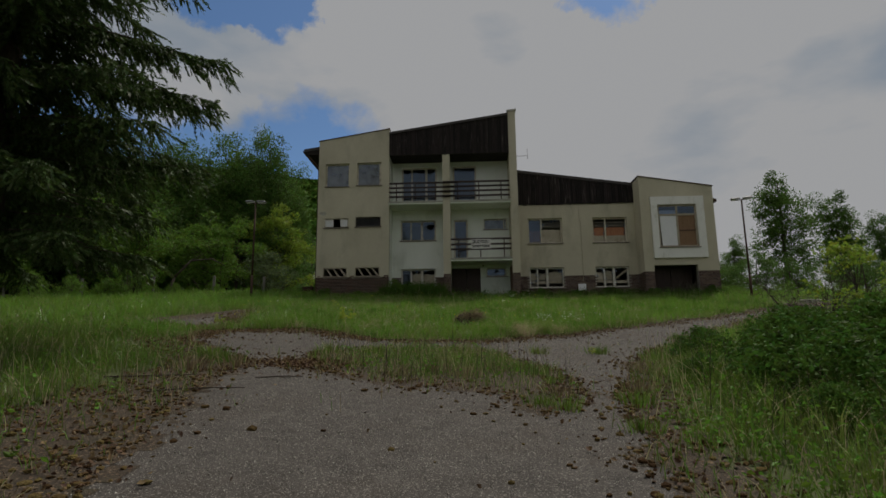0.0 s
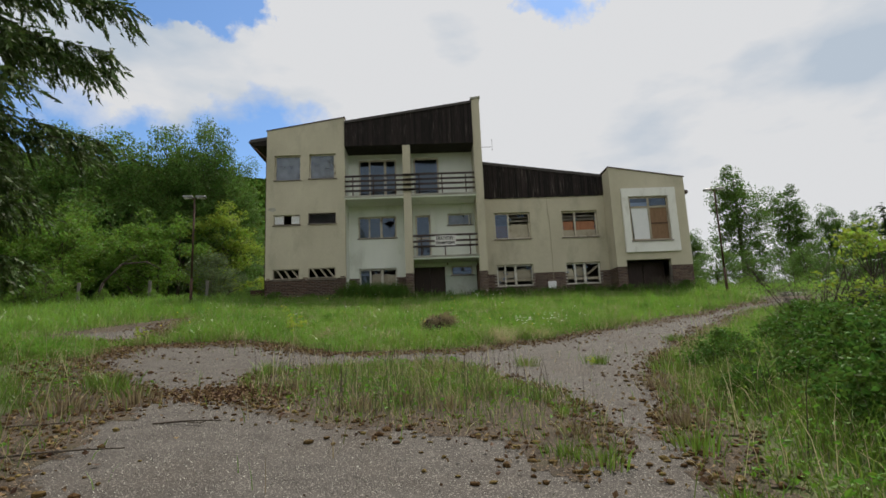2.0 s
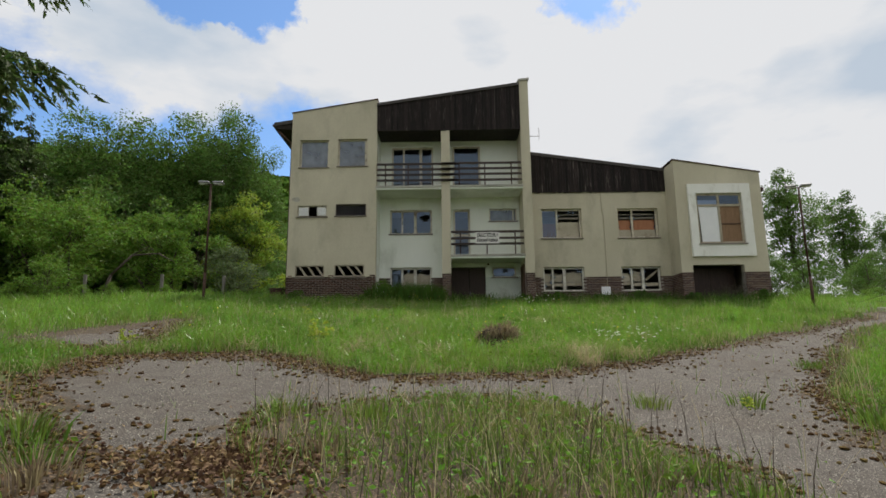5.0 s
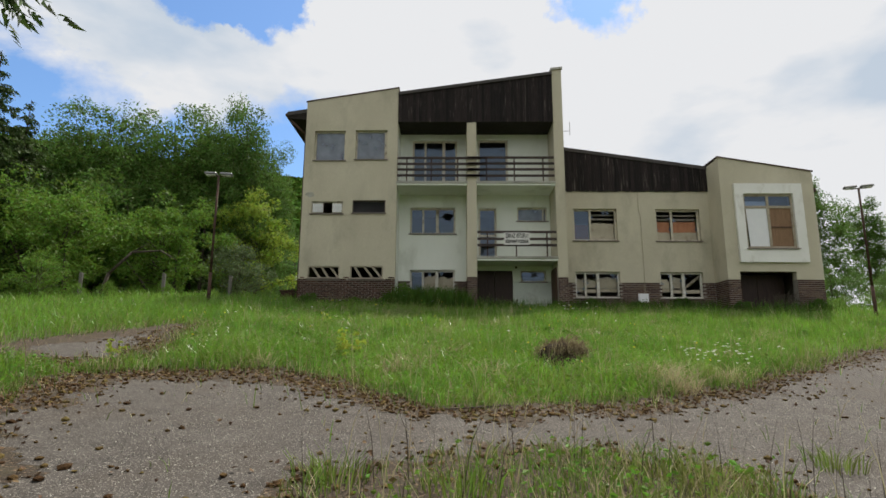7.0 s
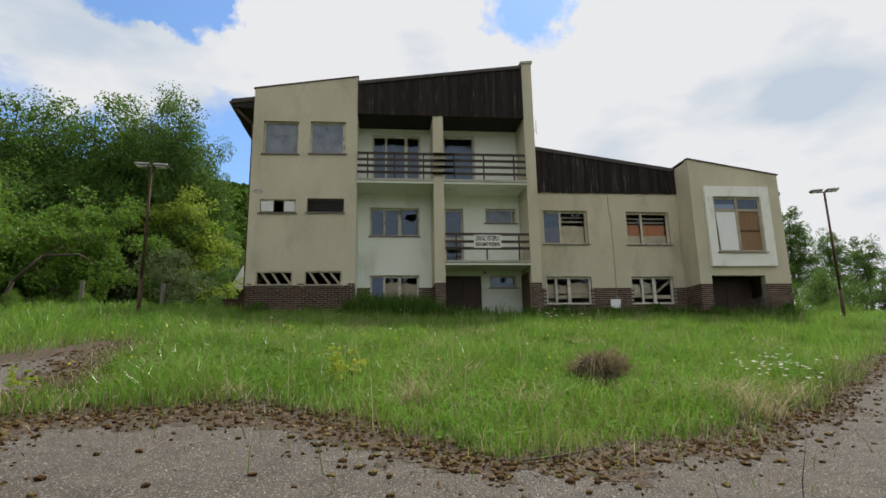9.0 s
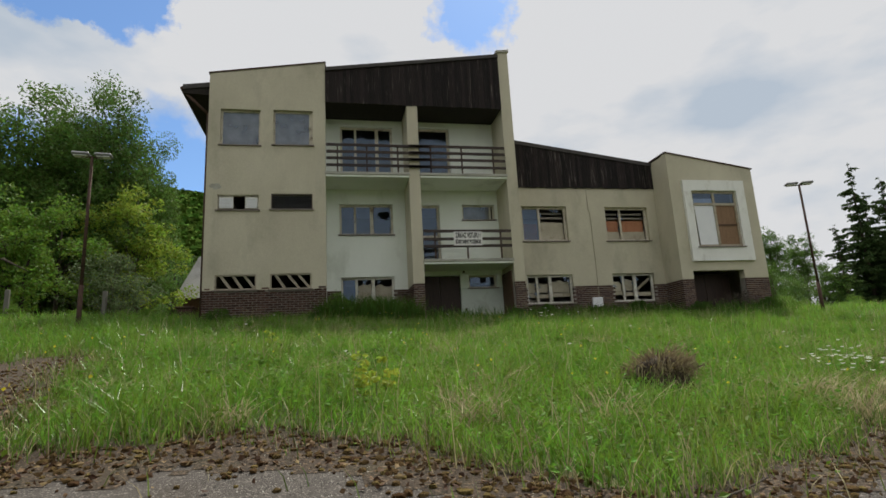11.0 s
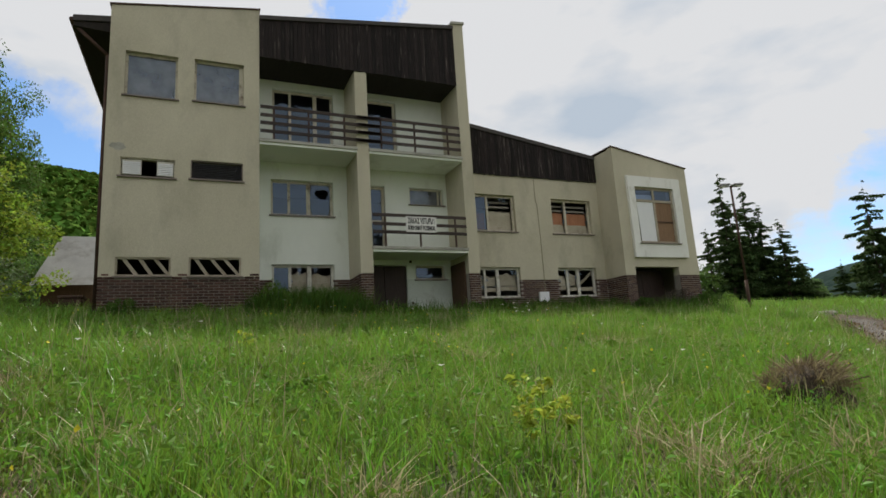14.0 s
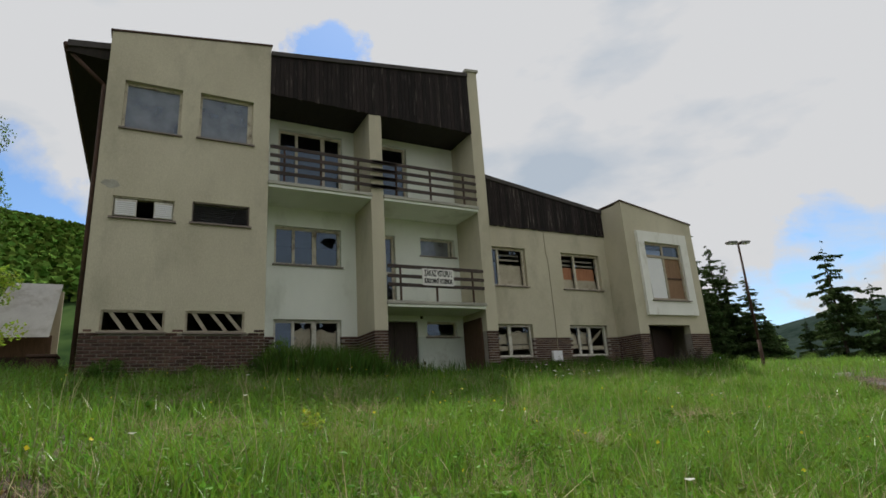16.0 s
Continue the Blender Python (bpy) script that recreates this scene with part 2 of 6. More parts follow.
M_BROWNP = shade("brown_panel", (0.06, 0.033, 0.02), (0.12, 0.068, 0.042), 3, 0.7, 0.2, 40, (6, 6, 0.7))
M_SURR = shade("stained_white_paint", (0.74, 0.735, 0.68), (0.84, 0.83, 0.78), 2, 0.8, 0.15, 70, (1, 1, 0.5), 0.35, (0.46, 0.43, 0.35), 1.6)
M_WPAN = shade("white_panel", (0.72, 0.73, 0.74), (0.80, 0.80, 0.80), 3, 0.6, 0.05, 60)
M_DOORW = shade("pale_door_panel", (0.52, 0.56, 0.50), (0.62, 0.66, 0.59), 2, 0.7, 0.15, 60, blotch=0.3, blotch_col=(0.4, 0.41, 0.34), blotch_scale=1.5)
M_DOORD = shade("dark_door", (0.022, 0.013, 0.010), (0.055, 0.032, 0.024), 4, 0.55, 0.15, 40, (6, 6, 0.6))
M_DARK = shade("dim_interior", (0.26, 0.245, 0.215), (0.36, 0.34, 0.30), 2, 0.95, 0.1, 30)
M_IRON = shade("rusty_iron", (0.05, 0.035, 0.028), (0.11, 0.06, 0.04), 8, 0.75, 0.3, 60, metal=0.3)
M_TIN = shade("zinc_tin", (0.18, 0.18, 0.18), (0.30, 0.30, 0.30), 3, 0.45, 0.15, 60, blotch=0.3, blotch_col=(0.22, 0.17, 0.13), metal=0.5)
M_ROOF = shade("roof_felt", (0.05, 0.045, 0.045), (0.09, 0.08, 0.075), 4, 0.85, 0.3, 60)
M_SHEDR = shade("pale_sheet_roof", (0.42, 0.42, 0.41), (0.58, 0.58, 0.56), 1.2, 0.6, 0.15, 40, blotch=0.4, blotch_col=(0.3, 0.28, 0.25))
M_SIGN = shade("sign_white", (0.72, 0.70, 0.66), (0.80, 0.78, 0.74), 5, 0.6, 0.05, 60)
M_INK = shade("sign_ink", (0.02, 0.02, 0.02), (0.05, 0.045, 0.04), 9, 0.6, 0.0, 60)
M_EARTH = shade("grassy_earth", (0.045, 0.06, 0.02), (0.10, 0.11, 0.04), 2.0, 0.95, 0.5, 40, blotch=0.45, blotch_col=(0.11, 0.08, 0.045), blotch_scale=0.9)
M_ASPH = shade("old_asphalt", (0.043, 0.037, 0.032), (0.108, 0.096, 0.083), 4, 0.92, 0.7, 120, blotch=0.55, blotch_col=(0.066, 0.054, 0.043), blotch_scale=0.8, speck=(70, (0.25, 0.225, 0.195), 0.585))
M_DIRT = shade("brown_dirt", (0.030, 0.022, 0.015), (0.076, 0.056, 0.038), 7, 0.95, 1.0, 60, blotch=0.5, blotch_col=(0.06, 0.055, 0.03), blotch_scale=3, speck=(40, (0.17, 0.12, 0.075), 0.58))
# sunshine on the meadow is put into this lighter green
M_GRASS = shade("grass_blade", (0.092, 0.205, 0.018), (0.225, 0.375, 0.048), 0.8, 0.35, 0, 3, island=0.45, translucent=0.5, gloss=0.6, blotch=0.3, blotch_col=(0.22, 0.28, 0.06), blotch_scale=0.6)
# the verge copy: yellower, and darkened to look less sunlit
M_VERGE_DIM = shade("verge_grass", (0.070, 0.135, 0.015), (0.155, 0.23, 0.038), 1.2, 0.45, 0, 3, island=0.45, translucent=0.45, gloss=0.4, blotch=0.4, blotch_col=(0.24, 0.24, 0.075), blotch_scale=0.8)
M_WEED = shade("weed_leaf", (0.045, 0.10, 0.016), (0.10, 0.18, 0.03), 0.9, 0.55, 0, 4, island=0.4, translucent=0.35, gloss=0.08)
M_POST = shade("old_post", (0.12, 0.115, 0.10), (0.19, 0.18, 0.155), 6, 0.9, 0.3, 50)
M_DRY = shade("dry_grass", (0.31, 0.26, 0.14), (0.50, 0.43, 0.27), 1.5, 0.7, 0, 9, island=0.3, translucent=0.3)
M_STRAW = shade("rotting_straw", (0.10, 0.075, 0.042), (0.34, 0.27, 0.16), 1.5, 0.8, 0, 9, island=0.45, translucent=0.2)
M_LITTER = shade("dead_leaf", (0.085, 0.05, 0.026), (0.20, 0.125, 0.065), 5, 0.8, 0, 20, island=0.5, translucent=0.1)
M_MOSS = shade("dry_moss", (0.050, 0.033, 0.014), (0.150, 0.100, 0.042), 18, 0.95, 0.6, 120, island=0.45, gloss=0.05)
M_HERB = shade("herb_leaf", (0.085, 0.18, 0.018), (0.175, 0.31, 0.04), 0.9, 0.55, 0, 4, island=0.4, translucent=0.4, gloss=0.2)
M_LEAFA = shade("leaf_dark", (0.064, 0.130, 0.022), (0.135, 0.225, 0.042), 0.35, 0.55, 0, 4, island=0.45, translucent=0.45)
M_LEAFB = shade("leaf_fresh", (0.09, 0.175, 0.020), (0.17, 0.28, 0.04), 0.6, 0.55, 0, 4, island=0.35, translucent=0.45)
M_LEAFG = shade("leaf_grey_green", (0.085, 0.13, 0.05), (0.15, 0.20, 0.085), 0.6, 0.6, 0, 4, island=0.3, translucent=0.35)
M_LEAFY = shade("leaf_lime", (0.18, 0.28, 0.028), (0.31, 0.39, 0.055), 0.9, 0.55, 0, 4, island=0.3, translucent=0.5)
M_SPRIG = shade("seedling_leaf", (0.28, 0.37, 0.04), (0.42, 0.48, 0.07), 0.9, 0.55, 0, 4, island=0.3, translucent=0.5)
M_NEEDLE = shade("spruce_needle", (0.034, 0.064, 0.016), (0.082, 0.125, 0.030), 2.5, 0.6, 0, 9, island=0.4, translucent=0.3)
M_FIRTIP = shade("fir_needle", (0.040, 0.072, 0.026), (0.095, 0.145, 0.045), 0.8, 0.7, 0, 5, island=0.45, translucent=0.3, gloss=0.1)
M_BARK = shade("bark", (0.045, 0.036, 0.028), (0.10, 0.08, 0.06), 3, 0.95, 0.6, 25, (4, 4, 0.7))
M_PETAL = shade("white_petal", (0.7, 0.7, 0.66), (0.8, 0.8, 0.76), 9, 0.7, 0, 30, translucent=0.3)
M_YPETAL = shade("yellow_petal", (0.65, 0.55, 0.03), (0.75, 0.65, 0.06), 9, 0.7, 0, 30, translucent=0.3)
# distance haze is mixed into the woods' green as a blue-grey cast
M_RIDGE = shade("hazed_ridge_woods", (0.012, 0.022, 0.018), (0.036, 0.052, 0.046), 0.06, 0.95, 0.0, 0.30, blotch=0.4, blotch_col=(0.026, 0.042, 0.040), blotch_scale=0.03, gloss=0.0)
M_FARLEAF = shade("far_treetop", (0.062, 0.118, 0.020), (0.125, 0.205, 0.040), 0.05, 0.95, 0, 4, island=0.4, gloss=0.0)
M_HILL = shade("wooded_hill", (0.014, 0.032, 0.012), (0.05, 0.085, 0.028), 0.06, 0.95, 0.0, 0.30, blotch=0.4, blotch_col=(0.07, 0.12, 0.035), blotch_scale=0.02, gloss=0.0)


# ---- mesh helpers ----
def part(name, bm, material, parent=None, label="", smooth=False):
    """Links a bmesh as one mesh object, under a thing or a part."""
    me = bpy.data.meshes.new(name)
    bm.normal_update()
    bm.to_mesh(me)
    bm.free()
    me.materials.append(material)
    if smooth:
        me.polygons.foreach_set("use_smooth", [True] * len(me.polygons))
    ob = new(name, me)
    ob.parent = parent
    return tagged(ob, label)


def brick_box(bm, x0, x1, y0, y1, z0, z1):
    """Adds a box to a bmesh."""
    v = [bm.verts.new((x, y, z)) for z in (z0, z1) for x, y in ((x0, y0), (x1, y0), (x1, y1), (x0, y1))]
    for q in ((3, 2, 1, 0), (4, 5, 6, 7), (0, 1, 5, 4), (1, 2, 6, 5), (2, 3, 7, 6), (3, 0, 4, 7)):
        bm.faces.new([v[i] for i in q])
    return v


def boxes(*specs, bevel=0.0):
    bm = bmesh.new()
    for s in specs:
        brick_box(bm, *s)
    if bevel:
        bmesh.ops.bevel(bm, geom=bm.edges[:], offset=bevel, segments=1, affect="EDGES")
    return bm


def prism(outline, y0, y1):
    """A solid from an outline in x and z, pulled along y."""
    bm = bmesh.new()
    a = [bm.verts.new((x, y0, z)) for x, z in outline]
    b = [bm.verts.new((x, y1, z)) for x, z in outline]
    k = len(outline)
    bm.faces.new(a)
    bm.faces.new(b[::-1])
    for i in range(k):
        bm.faces.new((a[i], b[i], b[(i + 1) % k], a[(i + 1) % k]))
    bmesh.ops.recalc_face_normals(bm, faces=bm.faces[:])
    return bm


def tube(bm, p, q, r0, r1=None, n=8, caps=True):
    """Adds a tapered round bar from p to q."""
    p, q = Vector(p), Vector(q)
    r1 = r0 if r1 is None else r1
    turn = (q - p).to_track_quat("Z", "Y").to_matrix()
    rings = []
    for c, r in ((p, r0), (q, r1)):
        rings.append([bm.verts.new(c + turn @ Vector((r * math.cos(2 * math.pi * i / n), r * math.sin(2 * math.pi * i / n), 0))) for i in range(n)])
    for i in range(n):
        bm.faces.new((rings[0][i], rings[0][(i + 1) % n], rings[1][(i + 1) % n], rings[1][i]))
    if caps:
        bm.faces.new(rings[0][::-1])
        bm.faces.new(rings[1])


def pierced(x0, x1, z0, z1, y, thick, holes):
    """A wall in the x-z plane, its front at y, with openings (x0, x1, z0, z1) right through it."""
    xs = sorted({x0, x1, *(min(max(h[k], x0), x1) for h in holes for k in (0, 1))})
    zs = sorted({z0, z1, *(min(max(h[k], z0), z1) for h in holes for k in (2, 3))})
    full = lambda i, k: 0 <= i < len(xs) - 1 and 0 <= k < len(zs) - 1 and not any(
        h[0] < (xs[i] + xs[i + 1]) / 2 < h[1] and h[2] < (zs[k] + zs[k + 1]) / 2 < h[3] for h in holes)
    bm = bmesh.new()
    quad = lambda *c: bm.faces.new([bm.verts.new(v) for v in c])
    f, b = y, y + thick
    for i in range(len(xs) - 1):
        for k in range(len(zs) - 1):
            if not full(i, k):
                continue
            a, c, d, e = xs[i], xs[i + 1], zs[k], zs[k + 1]
            quad((a, f, d), (c, f, d), (c, f, e), (a, f, e))
            quad((c, b, d), (a, b, d), (a, b, e), (c, b, e))
            if not full(i - 1, k):
                quad((a, b, d), (a, f, d), (a, f, e), (a, b, e))
            if not full(i + 1, k):
                quad((c, f, d), (c, b, d), (c, b, e), (c, f, e))
            if not full(i, k - 1):
                quad((a, b, d), (c, b, d), (c, f, d), (a, f, d))
            if not full(i, k + 1):
                quad((a, f, e), (c, f, e), (c, b, e), (a, b, e))
    bmesh.ops.remove_doubles(bm, verts=bm.verts[:], dist=1e-5)
    return bm


def sheet(name, verts, faces, material, parent=None, smooth=False):
    """A mesh object from arrays of places and of triangles or quads."""
    verts, faces = np.asarray(verts, np.float32), np.asarray(faces, np.int32)
    me = bpy.data.meshes.new(name)
    me.vertices.add(len(verts))
    me.vertices.foreach_set("co", verts.ravel())
    k = faces.shape[1]
    me.loops.add(faces.size)
    me.loops.foreach_set("vertex_index", faces.ravel())
    me.polygons.add(len(faces))
    me.polygons.foreach_set("loop_start", np.arange(0, faces.size, k, dtype=np.int32))
    me.polygons.foreach_set("use_smooth", np.full(len(faces), smooth))
    me.update(calc_edges=True)
    me.materials.append(material)
    ob = new(name, me)
    ob.parent = parent
    return ob


# ---- ground ----
def ground_z(x, y):
    """The height of the sloping ground."""
    x, y = np.asarray(x, float), np.asarray(y, float)
    far = np.clip((y - 16) / 10, 0, 1)
    lean = np.where(x > 0, -0.045 + 0.037 * far, -0.045 + 0.017 * far)
    rough = 0.5 * np.sin(0.55 * x + 0.3 * y + 0.7) + 0.35 * np.sin(0.9 * y - 0.5 * x) + 0.25 * np.sin(1.3 * x + 0.9 * y + 1)
    return 0.62 + 0.113 * np.clip(y, -20, 31) + lean * np.clip(x, -16, 12) + 0.05 * np.clip(y - 14, 0, 14) + 0.03 * rough


ROAD = [(-4.1, -9), (-3.95, 3.3), (-4.7, 6.1), (-4.8, 7.2), (-4.9, 8.9), (-6.2, 10.2), (-7.3, 11.6), (-7.9, 13.7), (-7.3, 14.3), (-6.1, 14.5), (-4.9, 14.1),
        (-4.1, 13.2), (-3.4, 12.8), (-2.6, 12.9), (-1.1, 13.6), (1.1, 15.1), (4.0, 17.6), (9.4, 21.8), (13.3, 24.6), (14.2, 24.6), (12.8, 22.9),
        (9.2, 20.6), (5.5, 16.4), (3.6, 13.6), (2.2, 11.4), (0.9, 7.9), (0.5, 6.3), (0.1, 4.6), (0.2, -9)]
ISLAND = [(-4.15, 10.4), (-3.9, 9.2), (-3.4, 8.2), (-2.5, 7.4), (-1.6, 7.2), (-0.95, 6.8), (-0.6, 5.9), (-0.15, 6.2), (0.0, 7.1), (0.0, 9.2), (-0.5, 10.2),
          (-0.8, 11.3), (-2.1, 11.5), (-3.4, 11.2)]
PATCH = [(-10.7, 15.2), (-10.1, 16.4), (-9.6, 19.5), (-8.9, 19.4), (-8.4, 16.6), (-7.9, 15.4), (-8.3, 14.7), (-9.4, 14.6)]


def in_outline(x, y, outline):
    inside = np.zeros(np.shape(x), bool)
    for (x0, y0), (x1, y1) in zip(outline, outline[1:] + outline[:1]):
        cross = (y0 > y) != (y1 > y)
        inside ^= cross & (x < (x1 - x0) * (y - y0) / ((y1 - y0) or 1e-9) + x0)
    return inside


def to_edge(x, y, outline):
    """The distance to an outline."""
    best = np.full(np.shape(x), 1e9)
    for (x0, y0), (x1, y1) in zip(outline, outline[1:] + outline[:1]):
        dx, dy = x1 - x0, y1 - y0
        s = np.clip(((x - x0) * dx + (y - y0) * dy) / (dx * dx + dy * dy), 0, 1)
        best = np.minimum(best, np.hypot(x - x0 - s * dx, y - y0 - s * dy))
    return best


def wobble(x, y):
    return 0.5 * np.sin(2.1 * x + 1.3 * y + 0.7) + 0.35 * np.sin(5.3 * y - 3.1 * x) + 0.25 * np.sin(9.7 * x + 7.1 * y + 1) + 0.2 * np.sin(17 * x - 13 * y)


def paved(x, y):
    """How far a place lies inside the asphalt (below 0: outside it), in metres."""
    d = np.where(in_outline(x, y, ROAD), 1, -1) * to_edge(x, y, ROAD)
    i = np.where(in_outline(x, y, ISLAND), -1, 1) * to_edge(x, y, ISLAND)
    p = np.where(in_outline(x, y, PATCH), 1, -1) * to_edge(x, y, PATCH)
    return np.maximum(np.minimum(d, i), p) + 0.17 * wobble(x, y) + 0.06 * wobble(3.1 * y, 2.7 * x)


def graded(lo, hi, step, out):
    """Coordinates that are close together between lo and hi and wide apart beyond."""
    core, far, s, p = list(np.arange(lo, hi + step / 2, step)), [], step, 0.0
    while p < out:
        s *= 1.35
        p += s
        far.append(p)
    return np.array([lo - f for f in far[::-1]] + core + [hi + f for f in far])


gx, gy = graded(-24, 24, 0.4, 900), graded(-8, 34, 0.4, 900)
X, Y = np.meshgrid(gx, gy)
Z = ground_z(X, Y)
idx = np.arange(X.size).reshape(X.shape)
quads = np.stack([idx[:-1, :-1], idx[:-1, 1:], idx[1:, 1:], idx[1:, :-1]], -1).reshape(-1, 4)
ground = tagged(sheet("ground", np.stack([X, Y, Z], -1).reshape(-1, 3), quads, M_EARTH, smooth=True), "sloping earth overgrown with grass", "ground", kind="structure")

rx, ry = np.arange(-11.2, 22, 0.11), np.arange(-9, 29.8, 0.11)
X, Y = np.meshgrid(rx, ry)
Z = ground_z(X, Y) + 0.010
keep = paved((X[:-1, :-1] + 0.055), (Y[:-1, :-1] + 0.055)) > 0
idx = np.arange(X.size).reshape(X.shape)
quads = np.stack([idx[:-1, :-1], idx[:-1, 1:], idx[1:, 1:], idx[1:, :-1]], -1)[keep]
used, quads = np.unique(quads, return_inverse=True)
road = tagged(sheet("road", np.stack([X, Y, Z], -1).reshape(-1, 3)[used], quads.reshape(-1, 4), M_ASPH, smooth=True),
              "cracked grey asphalt drive, partly overgrown", "road", kind="structure")

# the dirt fringe between asphalt and grass
dirt_at = paved(X[:-1, :-1] + 0.055, Y[:-1, :-1] + 0.055) + 0.10 * wobble(Y[:-1, :-1] * 2.3, X[:-1, :-1] * 1.9) + 0.10 * wobble(Y[:-1, :-1] * 5.3, X[:-1, :-1] * 6.1)
fringe = (dirt_at > np.where((X[:-1, :-1] < -3) & (Y[:-1, :-1] < 9.5), -1.3, np.where((X[:-1, :-1] > -0.3) & (Y[:-1, :-1] < 9), -0.5, -0.45))) & (dirt_at < np.where((Y[:-1, :-1] > 11.5) | (X[:-1, :-1] < -3.8), np.where((X[:-1, :-1] < -3.4) & (Y[:-1, :-1] > 12), 0.5, 0.22), 0.10)) & (Y[:-1, :-1] > 1)
fringe |= in_outline(X[:-1, :-1], Y[:-1, :-1], ISLAND) & (dirt_at < 0.1)
idx = np.arange(X.size).reshape(X.shape)
quads = np.stack([idx[:-1, :-1], idx[:-1, 1:], idx[1:, 1:], idx[1:, :-1]], -1)[fringe]
used, quads = np.unique(quads, return_inverse=True)
tagged(sheet("dirt_border", np.stack([X, Y, Z + 0.004], -1).reshape(-1, 3)[used], quads.reshape(-1, 4), M_DIRT, smooth=True), "brown dirt along the asphalt edge", "dirt", kind="structure")

# ---- house ----
house = tagged(new("house"), "abandoned beige rendered house with dark board gables and broken windows", "house")
house.location = (-4.0, 30.0, 4.4)
bpy.context.view_layer.update()
FRONT, BACK, WING, BAY, REAR = 28.16, 29.53, 29.74, 28.62, 39.5   # y of the tower front, the recess, the wing, the bay and the rear wall
FLOOR, PLINTH = 3.9, 5.87                                          # below the grass, and the top of the brick plinth


def house_part(name, bm, material, parent=None, label="", smooth=False):
    ob = part(name, bm, material, parent or house, label, smooth)
    if parent is None:
        ob.matrix_parent_inverse = Matrix.Translation(house.location).inverted()
    return ob


# walls
TOWER_HOLES = [(-8.84, -7.56, 10.68, 11.97), (-7.14, -5.83, 10.72, 12.0), (-8.86, -7.56, 8.42, 8.94), (-7.18, -5.84, 8.45, 8.99), (-8.86, -7.60, 5.79, 6.28),
               (-7.18, -5.88, 5.78, 6.29)]
house_part("wall", pierced(-9.22, -5.40, PLINTH - 0.1, 13.0, FRONT, 0.3, TOWER_HOLES), M_BEIGE, label="beige rendered stair tower wall")
house_part("gable", prism([(-9.22, 13.0), (-5.40, 13.0), (-5.40, 13.87), (-9.22, 13.25)], FRONT, FRONT + 0.3), M_BEIGE, label="beige sloping parapet")
house_part("coping", prism([(-9.26, 13.25), (-5.37, 13.876), (-5.37, 13.92), (-9.26, 13.294)], FRONT - 0.03, FRONT + 0.34), M_IRON, label="thin tin coping")
house_part("plinth", boxes((-9.22, -5.40, FRONT + 0.022, FRONT + 0.3, FLOOR, PLINTH - 0.1)), M_MORTAR, label="dark brick plinth")
house_part("wall", boxes((-9.22, -8.92, FRONT + 0.3, REAR, FLOOR, 12.9)), M_SIDE, label="darker beige side wall")
house_part("wall", boxes((-5.70, -5.40, FRONT + 0.3, BACK, FLOOR, 13.6)), M_WHITE, label="white recess side wall")
RECESS_HOLES = [(-4.88, -2.93, 9.86, 12.10), (-2.02, -0.72, 9.86, 12.13), (-4.94, -3.00, 7.90, 9.05), (-2.02, -1.25, 6.78, 9.04), (-0.36, 0.90, 8.46, 9.06),
                (-4.92, -3.02, 4.95, 6.35), (-2.15, -0.60, FLOOR, 6.34), (-0.28, 0.80, 5.86, 6.34)]
house_part("wall", pierced(-5.40, 1.03, PLINTH, 13.6, BACK, 0.3, [h if h[2] > 5 else (h[0], h[1], 5.0, h[3]) for h in RECESS_HOLES]), M_WHITE, label="white rendered recess wall")
house_part("plinth", pierced(-5.40, -2.54, FLOOR, PLINTH, BACK - 0.03, 0.3, [(-4.92, -3.02, 4.95, 6.35)]), M_MORTAR, label="brown painted plinth")
house_part("wall", pierced(-0.60, 1.03, FLOOR, PLINTH, BACK, 0.3, [(-2.15, -0.60, FLOOR, 6.34), (-0.28, 0.80, 5.86, 6.34)]), M_DOORW, label="pale entrance wall")
house_part("pier", boxes((-2.54, -2.15, FRONT - 0.01, BACK, PLINTH, 12.36)), M_BEIGE, label="beige pier between the balconies")
house_part("plinth", boxes((-2.53, -2.16, FRONT + 0.015, BACK, FLOOR, PLINTH)), M_MORTAR, label="brick foot of the pier")
house_part("fin_wall", prism([(1.03, PLINTH), (1.43, PLINTH), (1.43, 14.72), (1.03, 14.67)], FRONT - 0.01, WING + 0.3), M_BEIGE, label="beige fin wall")
house_part("coping", prism([(0.98, 14.665), (1.48, 14.73), (1.48, 14.82), (0.98, 14.76)], FRONT - 0.06, WING + 0.34), M_CONC, label="concrete coping")
house_part("plinth", boxes((1.04, 1.42, FRONT + 0.015, WING + 0.3, FLOOR, PLINTH)), M_MORTAR, label="brick foot of the fin wall")
house_part("wall", boxes((1.08, 1.42, WING + 0.3, REAR, 9.0, 14.4)), M_SIDE, label="darker beige upper side wall")
WING_HOLES = [(2.05, 3.93, 7.66, 9.07), (5.58, 7.46, 7.65, 9.05), (2.05, 3.93, 5.21, 6.33), (5.60, 7.40, 5.20, 6.32)]
house_part("wall", pierced(1.43, 7.90, PLINTH, 11.0, WING, 0.3, WING_HOLES), M_BEIGE, label="beige rendered wing wall")
house_part("plinth", pierced(1.43, 7.90, FLOOR, PLINTH, WING + 0.015, 0.28, WING_HOLES[2:]), M_MORTAR, label="dark brick plinth")
house_part("wall", pierced(7.88, 11.68, PLINTH, 10.2, BAY, 0.3, [(8.72, 10.74, 7.11, 9.39), (8.37, 10.60, PLINTH - 1, 6.19)]), M_BEIGE, label="beige rendered bay wall")
house_part("gable", prism([(7.88, 10.2), (11.68, 10.2), (11.68, 10.36), (7.88, 10.98)], BAY, BAY + 0.3), M_BEIGE, label="beige sloping parapet")
